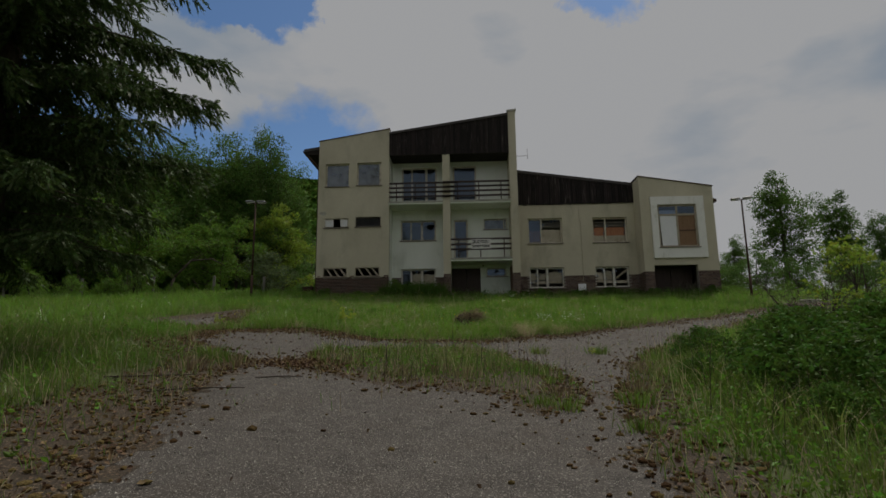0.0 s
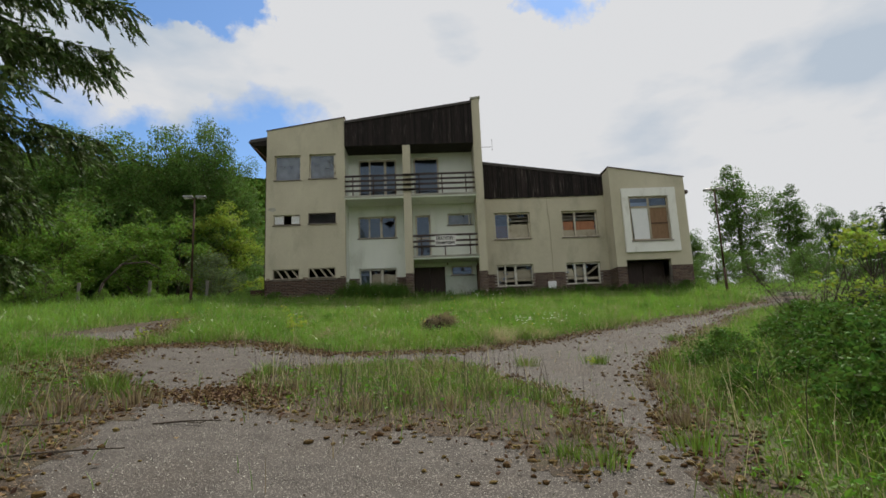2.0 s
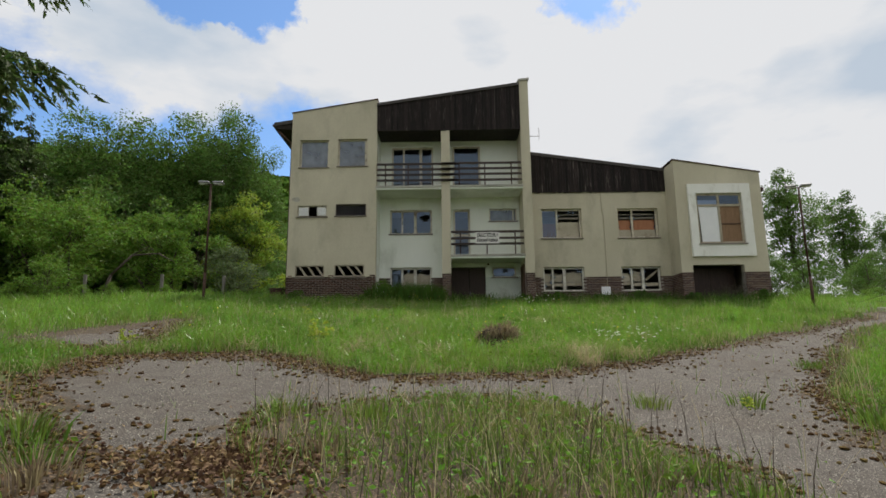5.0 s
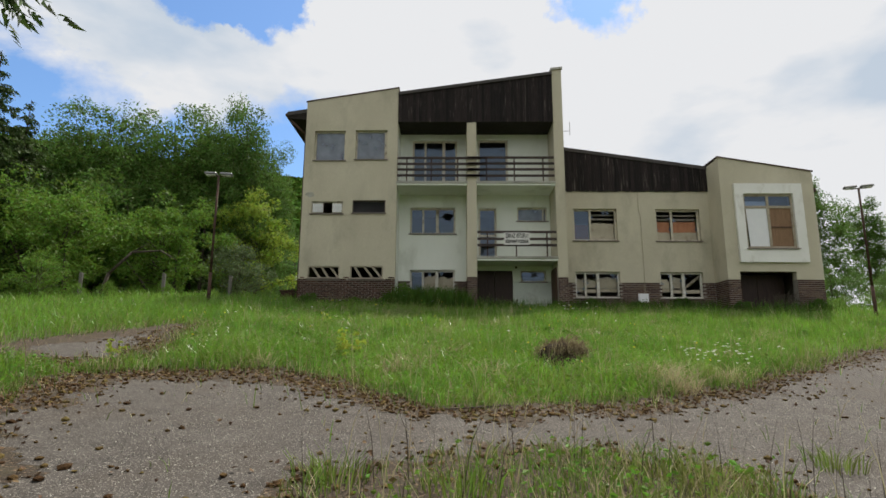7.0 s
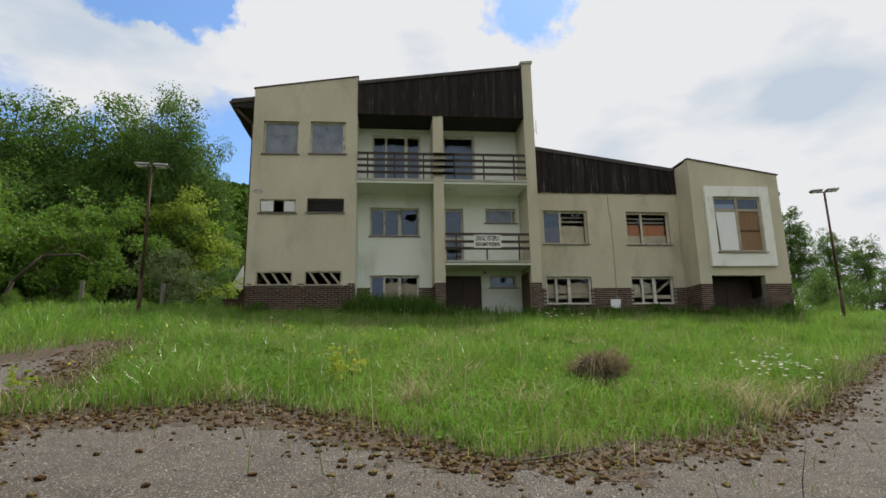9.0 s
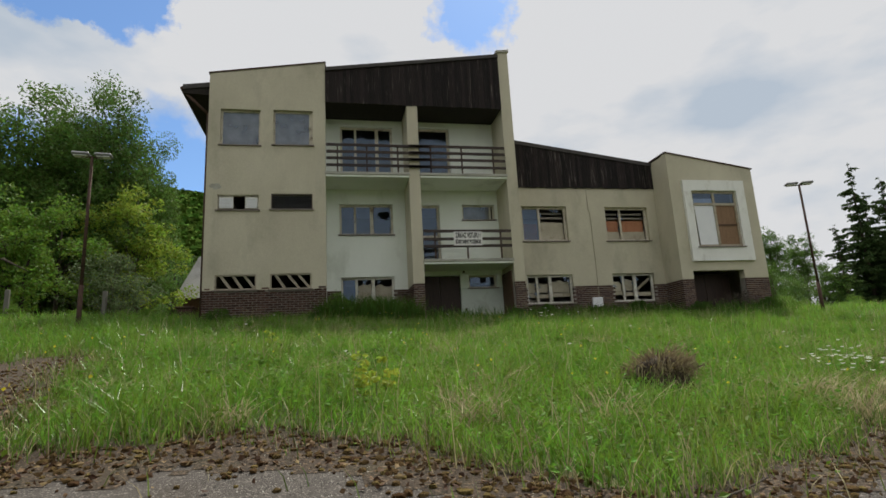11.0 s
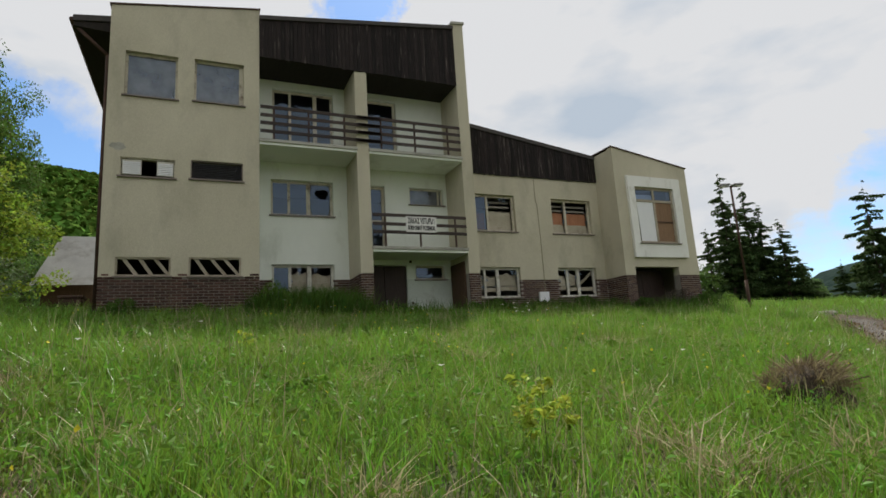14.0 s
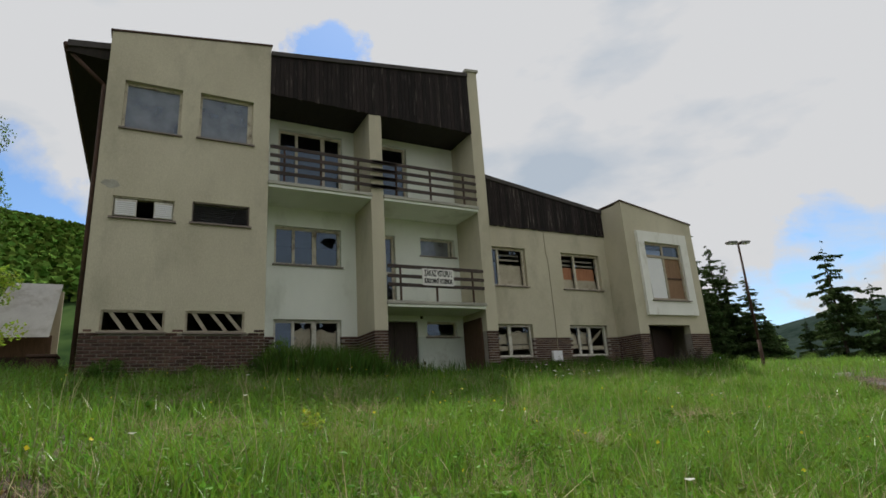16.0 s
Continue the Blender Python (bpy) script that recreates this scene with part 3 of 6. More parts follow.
house_part("coping", prism([(7.84, 10.985), (11.73, 10.352), (11.73, 10.40), (7.84, 11.03)], BAY - 0.04, WING + 3.0), M_IRON, label="thin tin coping")
house_part("wall", boxes((7.88, 8.18, BAY + 0.3, WING + 0.3, PLINTH, 10.93)), M_BEIGE, label="beige bay side wall")
house_part("wall", prism([(7.88, 10.2), (11.68, 10.2), (11.68, 10.34), (7.88, 10.96)], WING + 2.4, WING + 2.9), M_SIDE)
house_part("plinth", boxes((7.89, 8.36, BAY + 0.015, WING + 0.3, FLOOR, PLINTH)), M_MORTAR, label="brick foot of the bay")
house_part("plinth", boxes((10.61, 11.67, BAY + 0.015, BAY + 0.32, FLOOR, PLINTH)), M_MORTAR, label="brick foot of the bay")
house_part("wall", boxes((11.38, 11.68, BAY + 0.3, REAR, FLOOR, 10.3)), M_SIDE, label="darker beige side wall")
house_part("wall", boxes((-9.22, 11.68, REAR, REAR + 0.3, FLOOR, 12.8)), M_SIDE, label="darker beige rear wall")
house_part("eave", prism([(11.68, 9.72), (12.05, 9.62), (12.05, 9.76), (11.68, 9.86)], BAY + 0.4, REAR), M_IRON, label="rusty side eave")
# inner floors and a cross wall that keep the rooms dim
for z in (4.0, 6.60, 9.66):
    house_part("storey_floor", boxes((-8.92, 11.38 if z < 9 else 1.08, BACK + 0.3 if z > 5 else FRONT + 0.35, REAR, z, z + 0.12)), M_DARK)
house_part("inner_wall", boxes((-8.92, 11.38, 33.5, 33.62, FLOOR, 9.6)), M_DARK)
house_part("inner_wall", boxes((-8.92, 1.08, 33.5, 33.62, 9.7, 12.7)), M_DARK)
house_part("inner_wall", boxes((-5.86, -5.74, FRONT + 0.4, 33.5, FLOOR, 12.8)), M_DARK)
house_part("garage_floor", boxes((8.2, 11.38, BAY + 0.1, 33.5, FLOOR, 4.35)), M_CONC)

# roofs
roof_z = lambda x: 12.97 + 0.143 * (x + 10.15)
house_part("roof", prism([(-5.40, roof_z(-5.4) - 0.11), (1.03, roof_z(1.03) - 0.11), (1.03, roof_z(1.03) + 0.02), (-5.40, roof_z(-5.4) + 0.02)], FRONT - 0.09, REAR + 0.3), M_ROOF, label="dark felt roof edge")
house_part("roof", prism([(-10.15, roof_z(-10.15) - 0.17), (-5.40, roof_z(-5.4) - 0.17), (-5.40, roof_z(-5.4)), (-10.15, roof_z(-10.15))], FRONT + 0.32, REAR + 0.3), M_ROOF, label="dark overhanging roof")
house_part("soffit", prism([(-10.13, roof_z(-10.15) - 0.30), (-9.22, 12.62), (-9.22, 12.9), (-10.13, roof_z(-10.15) - 0.175)], FRONT + 0.36, REAR), M_SOFFIT, label="dark eave soffit")
house_part("roof", prism([(1.43, 11.72), (8.0, 10.78), (8.0, 10.93), (1.43, 11.87)], WING - 0.10, REAR), M_ROOF, label="dark felt roof edge")
house_part("soffit", boxes((-5.40, 1.03, FRONT + 0.06, BACK, 12.36, 12.44)), M_SOFFIT, label="dark board ceiling over the balconies")
house_part("ceiling_slab", boxes((-8.92, 1.03, BACK + 0.3, REAR, 12.5, 12.6)), M_DARK)
house_part("ceiling_slab", boxes((1.43, 11.38, WING + 0.3, REAR, 9.75, 9.85)), M_DARK)


def boarding(x0, x1, z0, top0, top1, y, label):
    """A gable of upright boards, each a piece of its own, on a backing."""
    back = house_part("fascia", prism([(x0, z0 + 0.02), (x1, z0 + 0.02), (x1, top1 - 0.02), (x0, top0 - 0.02)], y + 0.03, y + 0.09), M_SOFFIT, label=label)
    n = round((x1 - x0) / 0.123)
    for i in range(n):
        a, b = x0 + (x1 - x0) * i / n, x0 + (x1 - x0) * (i + 1) / n
        lo, proud = z0 + random.uniform(-0.02, 0.015), random.uniform(0, 0.012)
        ta, tb = (top0 + (top1 - top0) * (v - x0) / (x1 - x0) for v in (a, b))
        part("board", prism([(a + 0.004, lo), (b - 0.004, lo), (b - 0.004, tb), (a + 0.004, ta)], y - proud, y + 0.03), M_BOARD, back)


boarding(-5.40, 1.03, 12.34, 13.66, 14.56, FRONT - 0.03, "weathered black-brown board gable")
boarding(1.43, 7.92, 9.83, 11.78, 10.88, WING - 0.05, "weathered black-brown board gable")


# balconies
def balcony(x0, x1, z, slats, posts, rail_x0, rail_x1):
    slab = house_part("balcony", boxes((x0, x1, FRONT - 0.06, BACK, z - 0.02, z + 0.14), bevel=0.01), M_WHITE, label="pale balcony slab")
    part("slab_edge", boxes((x0 - 0.015, x1 + 0.015, FRONT - 0.10, FRONT + 0.0, z + 0.06, z + 0.155), bevel=0.008), M_CONC, slab, "stained concrete edge")
    for dz in slats:
        a, b = rail_x0, rail_x1
        if dz == slats[-1] and len(slats) == 4 and rail_x0 > -3:
            a -= 0.05
        part("rail", boxes((a, b, FRONT - 0.10, FRONT - 0.065, z + dz - 0.05, z + dz + 0.05), bevel=0.006), M_RAIL, slab)
    for px, top in posts:
        part("post", boxes((px - 0.025, px + 0.025, FRONT - 0.062, FRONT - 0.022, z + 0.14, z + top)), M_IRON, slab)


balcony(-5.40, -2.54, 9.62, (1.13, 0.88, 0.64, 0.39), [(-5.0, 1.15), (-4.0, 1.15), (-2.92, 1.15)], -5.38, -1.75)
balcony(-2.15, 1.03, 9.62, (1.15, 0.90, 0.65, 0.38), [(-1.75, 1.15), (-0.62, 1.15), (0.55, 1.15)], -2.52, 1.0)
balcony(-2.15, 1.03, 6.53, (1.13, 0.85, 0.60), [(-1.74, 1.15), (-0.6, 0.60), (0.62, 1.15)], -2.14, 1.0)


# windows
def sheet_pane(x0, x1, z0, z1, y):
    """A pane of glass, a little out of true."""
    bm = bmesh.new()
    w = [random.uniform(-0.004, 0.004) for _ in range(4)]
    bm.faces.new([bm.verts.new(c) for c in ((x0, y + w[0], z0), (x1, y + w[1], z0), (x1, y + w[2], z1), (x0, y + w[3], z1))])
    return bm


def torn(parent, x0, x1, z0, z1, y, rough):
    """A sheet of board with a ragged upper edge."""
    k = 7
    top = [(x0 + (x1 - x0) * (k - i) / k, z1 - rough * (z1 - z0) * random.random()) for i in range(k + 1)]
    part("panel", prism([(x0, z0), (x1, z0)] + top, y, y + 0.015), M_CREAM, parent, "stained pale board with a torn edge")


def splinters(parent, x0, x1, z0, z1, y):
    """Jagged pieces of glass left along the frame."""
    for _ in range(3):
        f, d, side = random.uniform(0.1, 0.8), random.uniform(0.10, 0.24), random.choice((0, 1, 2))
        if side == 2:
            a = x0 + f * (x1 - x0)
            pts = ((a, z1), (a + 0.6 * d, z1), (a + 0.35 * d, z1 - d))
        else:
            a, e, way = z0 + f * (z1 - z0), (x0, x1)[side], (1, -1)[side]
            pts = ((e, a), (e + way * 0.6 * d, a + 0.3 * d), (e, min(a + 0.9 * d, z1)))
        if side:                                                  # all turned to the front
            pts = pts[::-1]
        bm = bmesh.new()
        bm.faces.new([bm.verts.new((u, y, v)) for u, v in pts])
        part("glass_splinter", bm, M_GLASS, parent).visible_shadow = False


def pane(parent, x0, x1, z0, z1, y, kind):
    if kind == "glass":
        p = part("pane", sheet_pane(x0, x1, z0, z1, y), M_GLASS, parent)
        p.visible_shadow = False
    elif kind == "frost":
        p = part("pane", sheet_pane(x0, x1, z0, z1, y), M_FROST, parent, "grey dirty glass with cloud reflection in its colour")
    elif kind == "broken":                                        # glass with a jagged hole
        bm = bmesh.new()
        k, cx, cz = 14, x0 + 0.55 * (x1 - x0), z0 + 0.70 * (z1 - z0)
        inner, outer = [], []
        for i in range(k):
            t = 2 * math.pi * i / k
            r = random.uniform(0.28, 0.62) * min(x1 - x0, z1 - z0) * 0.75
            inner.append(bm.verts.new((min(max(cx + r * math.cos(t) * 1.1, x0 + 0.01), x1 - 0.01), y, min(max(cz + r * math.sin(t) * 0.7, z0 + 0.01), z1 - 0.01))))
            s = max(abs(math.cos(t)), abs(math.sin(t)))
            outer.append(bm.verts.new(((x0 + x1) / 2 + (x1 - x0) / 2 * math.cos(t) / s, y, (z0 + z1) / 2 + (z1 - z0) / 2 * math.sin(t) / s)))
        for i in range(k):
            bm.faces.new((outer[i], outer[(i + 1) % k], inner[(i + 1) % k], inner[i]))
        p = part("pane", bm, M_GLASS, parent, "broken glass with a jagged hole")
        p.visible_shadow = False
    elif kind == "white":
        part("panel", prism([(x0 + 0.08, z0), (x1, z0), (x1, z1), (x0 + 0.03, z1)], y, y + 0.02), M_WPAN, parent, "white board behind the frame")
    elif kind == "halfwhite":
        p = part("pane", sheet_pane(x0, x1, z0, z1, y), M_GLASS, parent)
        p.visible_shadow = False
        part("panel", boxes((x0, x1, y + 0.02, y + 0.04, z0, z0 + 0.5 * (z1 - z0))), M_WPAN, parent, "white board behind the lower half")
    elif kind == "ply":
        zm = (z0 + z1) / 2
        part("panel", boxes((x0, x1, y + 0.01, y + 0.03, z0, zm - 0.006), (x0, x1, y + 0.01, y + 0.03, zm + 0.006, z1)), M_PLY, parent, "brown fibreboard behind the frame")
        part("batten", boxes((x0, x1, y - 0.012, y + 0.008, zm - 0.03, zm + 0.03)), M_BROWNP, parent, "dark cross batten")
    elif kind in ("cloth", "boarded"):                              # loose planks high up, cloth or board below, splinters of glass in the frame
        at = lambda f: z0 + f * (z1 - z0)
        if kind == "cloth":
            part("curtain", boxes((x0, x1, y + 0.14, y + 0.15, at(0.2), at(0.66))), M_PLYR, parent, "orange-brown cloth across the middle")
            torn(parent, x0, x1, at(0.0), at(0.30), y + 0.10, 0.10)
        else:
            torn(parent, x0, x1, at(0.0), at(0.62), y + 0.10, 0.12)
        for f in (0.72, 0.86):
            part("plank", boxes((x0, x1, y + 0.16, y + 0.18, at(f), at(f + 0.055))), M_GREYB, parent)
        splinters(parent, x0, x1, z0, z1, y)
    elif kind == "veiled":                                        # a whole pane with cloth behind its lower half
        p = part("pane", sheet_pane(x0, x1, z0, z1, y), M_GLASS, parent)
        p.visible_shadow = False
        part("curtain", boxes((x0, x1, y + 0.16, y + 0.17, z0, z0 + 0.55 * (z1 - z0))), M_PLYR, parent, "orange-brown cloth behind the glass")
    elif kind in ("planks", "crossed"):
        at = lambda f: z0 + f * (z1 - z0)
        f = random.uniform(0.30, 0.36)
        part("plank", boxes((x0, x1, y + 0.05, y + 0.07, at(f - 0.13), at(f + 0.02))), M_CREAM, parent, "pale plank nailed across")
        if kind == "crossed":
            w = 0.12 * (z1 - z0)
            part("plank", prism([(x0, at(0.46)), (x0 + w, at(0.42)), (x1, at(0.86)), (x1, at(0.98))], y + 0.075, y + 0.095), M_CREAM, parent, "pale plank nailed aslant")
        else:
            torn(parent, x0, x1, at(0.40), at(random.uniform(0.80, 0.95)), y + 0.10, 0.22)
        if random.random() < 0.6:
            part("plank", boxes((x0, x0 + random.uniform(0.4, 0.9) * (x1 - x0), y + 0.08, y + 0.10, at(0.0), at(0.10))), M_GREYB, parent)
        splinters(parent, x0, x1, z0, z1, y)


def window(hole, y, cuts, kinds, material, transom=None, tops=(), bar=0.065, deep=0.13, sill=True, label="window with a peeling wooden frame"):
    """A framed window set back in an opening; cuts are the uprights, as shares of its width."""
    x0, x1, z0, z1 = (hole[0] - 0.004, hole[1] + 0.004, hole[2] - 0.004, hole[3] + 0.004)
    f, b = y + deep, y + deep + 0.07
    marks = [x0 + bar]
    for c in cuts:
        xc = x0 + c * (x1 - x0)
        wide = bar * (1.5 if len(cuts) > 1 and c == cuts[-1] else 1.0)
        marks += [xc - wide / 2, xc + wide / 2]
    marks.append(x1 - bar)
    zt = z0 + transom * (z1 - z0) if transom else z1 - bar
    lights = [(marks[2 * i], marks[2 * i + 1], z0 + bar, zt) for i in range(len(cuts) + 1)]
    if transom:
        lights += [(marks[2 * i], marks[2 * i + 1], zt + bar, z1 - bar) for i in range(len(cuts) + 1)]
    win = house_part("window", pierced(x0, x1, z0, z1, f, 0.07, lights), material, label=label)
    for i, kind in enumerate(kinds):
        pane(win, marks[2 * i], marks[2 * i + 1], z0 + bar, zt, f + 0.03, kind)
    for i, kind in enumerate(tops):
        pane(win, marks[2 * i], marks[2 * i + 1], zt + bar, z1 - bar, f + 0.03, kind)
    if sill:
        part("sill", boxes((hole[0] - 0.05, hole[1] + 0.05, y - 0.06, y + deep, hole[2] - 0.035, hole[2] + 0.004)), M_SILL, win, "rusty tin sill")
    return win


window(TOWER_HOLES[0], FRONT, (), ("frost",), M_FRAME, label="stair window with a single grey pane")
window(TOWER_HOLES[1], FRONT, (0.93,), ("frost", "glass"), M_FRAME, label="stair window with a single grey pane")
for hole in TOWER_HOLES[4:6]:
    x0, x1, z0, z1 = hole
    win = window(hole, FRONT, (), (), M_SLAT, sill=True, bar=0.05, deep=0.03, label="low cellar window with slanting tan slats")
    for i in range(3):
        xa = x0 + (0.12 + 0.27 * i) * (x1 - x0) + random.uniform(-0.03, 0.03)
        dx = random.uniform(0.26, 0.34)
        part("slat", prism([(xa, z1 - 0.05), (xa + 0.10, z1 - 0.05), (xa + dx + 0.10, z0 + 0.05), (xa + dx, z0 + 0.05)], FRONT + 0.05, FRONT + 0.075), M_SLAT, win)
for n, hole in enumerate(TOWER_HOLES[2:4]):
    x0, x1, z0, z1 = hole
    win = window(hole, FRONT, (), (), M_SILL if n else M_FRAME, bar=0.035, deep=0.04, label="dark louvred vent" if n else "vent with two white louvred shutters")
    if n:
        for i in range(9):
            z = z0 + 0.05 + (z1 - z0 - 0.1) * i / 9
            bm = bmesh.new()
            v = [bm.verts.new(c) for c in ((x0 + 0.03, FRONT + 0.07, z), (x1 - 0.03, FRONT + 0.07, z), (x1 - 0.03, FRONT + 0.13, z + 0.05), (x0 + 0.03, FRONT + 0.13, z + 0.05))]
            bm.faces.new(v)
            bmesh.ops.solidify(bm, geom=bm.faces[:], thickness=0.006)
            part("louvre", bm, M_TIN, win)
    else:
        for a, b in ((x0 + 0.05, x0 + 0.50), (x1 - 0.44, x1 - 0.04)):
            sh = part("shutter", boxes((a, b, FRONT + 0.045, FRONT + 0.055, z0 + 0.06, z1 - 0.05), bevel=0.003), M_FRAMEW, win, "white louvred shutter")
            for i in range(7):
                z = z0 + 0.08 + (z1 - z0 - 0.18) * i / 7
                part("louvre", boxes((a + 0.02, b - 0.02, FRONT + 0.026, FRONT + 0.044, z, z + 0.035)), M_WPAN, sh)
window(RECESS_HOLES[0], BACK, (0.29, 0.70), ("glass", "glass", "glass"), M_FRAME, sill=False, bar=0.085, label="balcony window door with three lights")
window(RECESS_HOLES[1], BACK, (), ("glass",), M_FRAME, sill=False, bar=0.09, label="balcony door with a tall pane")
window(RECESS_HOLES[2], BACK, (0.29, 0.60), ("glass", "glass", "broken"), M_FRAME, bar=0.08, label="three-light window with one broken pane")
window(RECESS_HOLES[3], BACK, (), ("glass",), M_FRAME, transom=0.45, tops=("glass",), sill=False, bar=0.09, label="narrow balcony door with glass lights")
window(RECESS_HOLES[4], BACK, (0.88,), ("frost", "glass"), M_FRAME, label="low wide window with a grey pane")
window(RECESS_HOLES[5], BACK, (0.29, 0.60), ("glass", "planks", "planks"), M_FRAMEW, bar=0.085, label="ground-floor window with planks behind broken lights")
window(RECESS_HOLES[7], BACK, (), ("broken",), M_FRAME, label="low entrance window with broken glass")
window(WING_HOLES[0], WING, (0.40,), ("veiled", "boarded"), M_FRAME, bar=0.085, label="two-light window half boarded inside")
window(WING_HOLES[1], WING, (0.38,), ("cloth", "cloth"), M_FRAME, bar=0.085, label="two-light window with orange cloth inside")
window(WING_HOLES[2], WING, (0.24, 0.52), ("planks", "planks", "planks"), M_FRAMEW, bar=0.085, label="ground-floor window with planks behind broken lights")
window(WING_HOLES[3], WING, (0.28, 0.56), ("planks", "planks", "crossed"), M_FRAMEW, bar=0.085, label="ground-floor window with planks behind broken lights")
bay_win = window((8.72, 10.74, 7.11, 9.39), BAY - 0.12, (0.50,), ("white", "ply"), M_SLAT, transom=0.74, tops=("halfwhite", "glass"), bar=0.10, deep=0.1, label="large bay window boarded with white and brown panels")
surround = house_part("window_surround", pierced(8.39, 11.13, 6.55, 9.82, BAY - 0.12, 0.118, [(8.72, 10.74, 7.11, 9.39)]), M_SURR, label="broad white surround of the bay window")

# entrance and garage
house_part("door", boxes((-2.148, -1.36, BACK + 0.10, BACK + 0.15, FLOOR, 6.33), bevel=0.004), M_DOORD, label="dark brown entrance door leaf")
door = house_part("door", boxes((-1.345, -0.60, BACK + 0.10, BACK + 0.15, FLOOR, 6.33), bevel=0.004), M_DOORD, label="dark brown entrance door leaf")
part("handle", boxes((-1.31, -1.28, BACK + 0.06, BACK + 0.10, 5.05, 5.2)), M_TIN, door, "small metal handle")
wdoor = house_part("door", boxes((-0.56, 0.34, BACK - 0.02, BACK - 0.002, 4.2, 5.82)), M_DOORW, label="pale painted side door")
part("handle", boxes((-0.47, -0.41, BACK - 0.06, BACK - 0.02, 5.03, 5.12)), M_IRON, wdoor, "dark handle")
house_part("panel", boxes((0.985, 1.028, FRONT + 0.25, BACK - 0.05, FLOOR, 6.3)), M_BROWNP, label="brown board fixed to the entrance side")
for a, b in ((8.37, 9.47), (9.49, 10.60)):
    house_part("garage_door", boxes((a, b, BAY + 0.9, BAY + 0.95, FLOOR, 6.18), bevel=0.004), M_DOORD, label="dark garage gate leaf under the bay")

# brick facing: the tower plinth brick by brick, the rest joined
plinth_main = [o for o in house.children if o.name.startswith("plinth")]
bm = boxes((-0.116, 0.116, -0.03, 0.03, -0.0275, 0.0275), bevel=0.004)
brick_mesh = bpy.data.meshes.new("brick")
bm.to_mesh(brick_mesh)
bm.free()
brick_mesh.materials.append(M_BRICK)
bm = boxes((-0.055, 0.055, -0.03, 0.03, -0.0285, 0.0285), bevel=0.004)
half_mesh = bpy.data.meshes.new("brick")
bm.to_mesh(half_mesh)
bm.free()
half_mesh.materials.append(M_BRICK)
for row in range(14):
    z = PLINTH - 0.045 - 0.076 * row
    for col in range(16):
        x = -9.22 + 0.119 + 0.2547 * col - (0.127 if row % 2 else 0)
        short = row % 2 and col in (0, 15)
        if short:
            x = -9.162 if col == 0 else -5.458
        if x > -5.41 or any(h[0] - 0.11 < x < h[1] + 0.11 and h[2] - 0.06 < z < h[3] for h in TOWER_HOLES):
            continue
        b = new("brick", half_mesh if short else brick_mesh)
        b.parent = plinth_main[0]
        b.location = (x, FRONT + 0.025 + random.uniform(-0.006, 0.006), z)
        b.rotation_euler = (0, random.uniform(-0.008, 0.008), random.uniform(-0.01, 0.01))


def facing(owner, x0, x1, y, holes=()):
    """Joined brick courses on a short piece of plinth."""
    bm = bmesh.new()
    n = max(1, round((x1 - x0) / 0.254))
    step = (x1 - x0) / n
    for row in range(18):
        z = PLINTH - 0.045 - 0.076 * row
        for col in range(n + 1):
            a, b = x0 + step * (col - (0.5 if row % 2 else 0)), x0 + step * (col + 1 - (0.5 if row % 2 else 0)) - 0.018
            a, b = max(a, x0), min(b, x1)
            if b - a < 0.04 or any(h[0] - 0.02 < (a + b) / 2 < h[1] + 0.02 and h[2] < z < h[3] for h in holes):
                continue
            brick_box(bm, a, b, y - random.uniform(0.002, 0.012), y + 0.03, z - 0.0275, z + 0.0275)
    tagged(part("brick_facing", bm, M_BRICKJ, owner), kind="stuff")


def side_facing(owner, x, y0, y1):
    """Joined brick courses on the side of a plinth that faces down the x axis."""
    bm = bmesh.new()
    n = max(1, round((y1 - y0) / 0.254))
    step = (y1 - y0) / n
    for row in range(18):
        z = PLINTH - 0.045 - 0.076 * row
        for col in range(n + 1):
            a = max(y0 + step * (col - (0.5 if row % 2 else 0)), y0)
            b = min(y0 + step * (col + 1 - (0.5 if row % 2 else 0)) - 0.018, y1)
            if b - a > 0.04:
                brick_box(bm, x - random.uniform(0.002, 0.01), x + 0.03, a, b, z - 0.0275, z + 0.0275)
    tagged(part("brick_facing", bm, M_BRICKJ, owner), kind="stuff")


side_facing(plinth_main[2], -2.535, FRONT + 0.05, BACK)
side_facing(plinth_main[5], 7.885, BAY + 0.05, WING)
facing(plinth_main[2], -2.54, -2.15, FRONT + 0.01)
facing(plinth_main[3], 1.03, 1.43, FRONT + 0.01)
facing(plinth_main[4], 1.43, 7.88, WING + 0.01, WING_HOLES[2:])
facing(plinth_main[5], 7.88, 8.37, BAY + 0.01)
facing(plinth_main[6], 10.61, 11.68, BAY + 0.01)
facing(plinth_main[1], -5.40, -2.54, BACK - 0.035, RECESS_HOLES[5:6])

# small things on the walls
ring = [(-8.93 + 0.2 * math.cos(t / 14 * 2 * math.pi) * random.uniform(0.75, 1.15), 9.22 + 0.10 * math.sin(t / 14 * 2 * math.pi) * random.uniform(0.6, 1.2)) for t in range(14)]
bm = prism(ring, FRONT - 0.005, FRONT + 0.01)
house_part("render_scar", bm, M_CONC, label="bare patch of broken render")
bm = bmesh.new()
for a, b in (((-10.17, FRONT + 0.36), (-10.17, REAR)),):
    tube(bm, (a[0], a[1], roof_z(-10.15) - 0.12), (b[0], b[1], roof_z(-10.15) - 0.16), 0.075, n=10)
gutter = house_part("gutter", bm, M_IRON, label="dark eave gutter", smooth=True)
bm = bmesh.new()
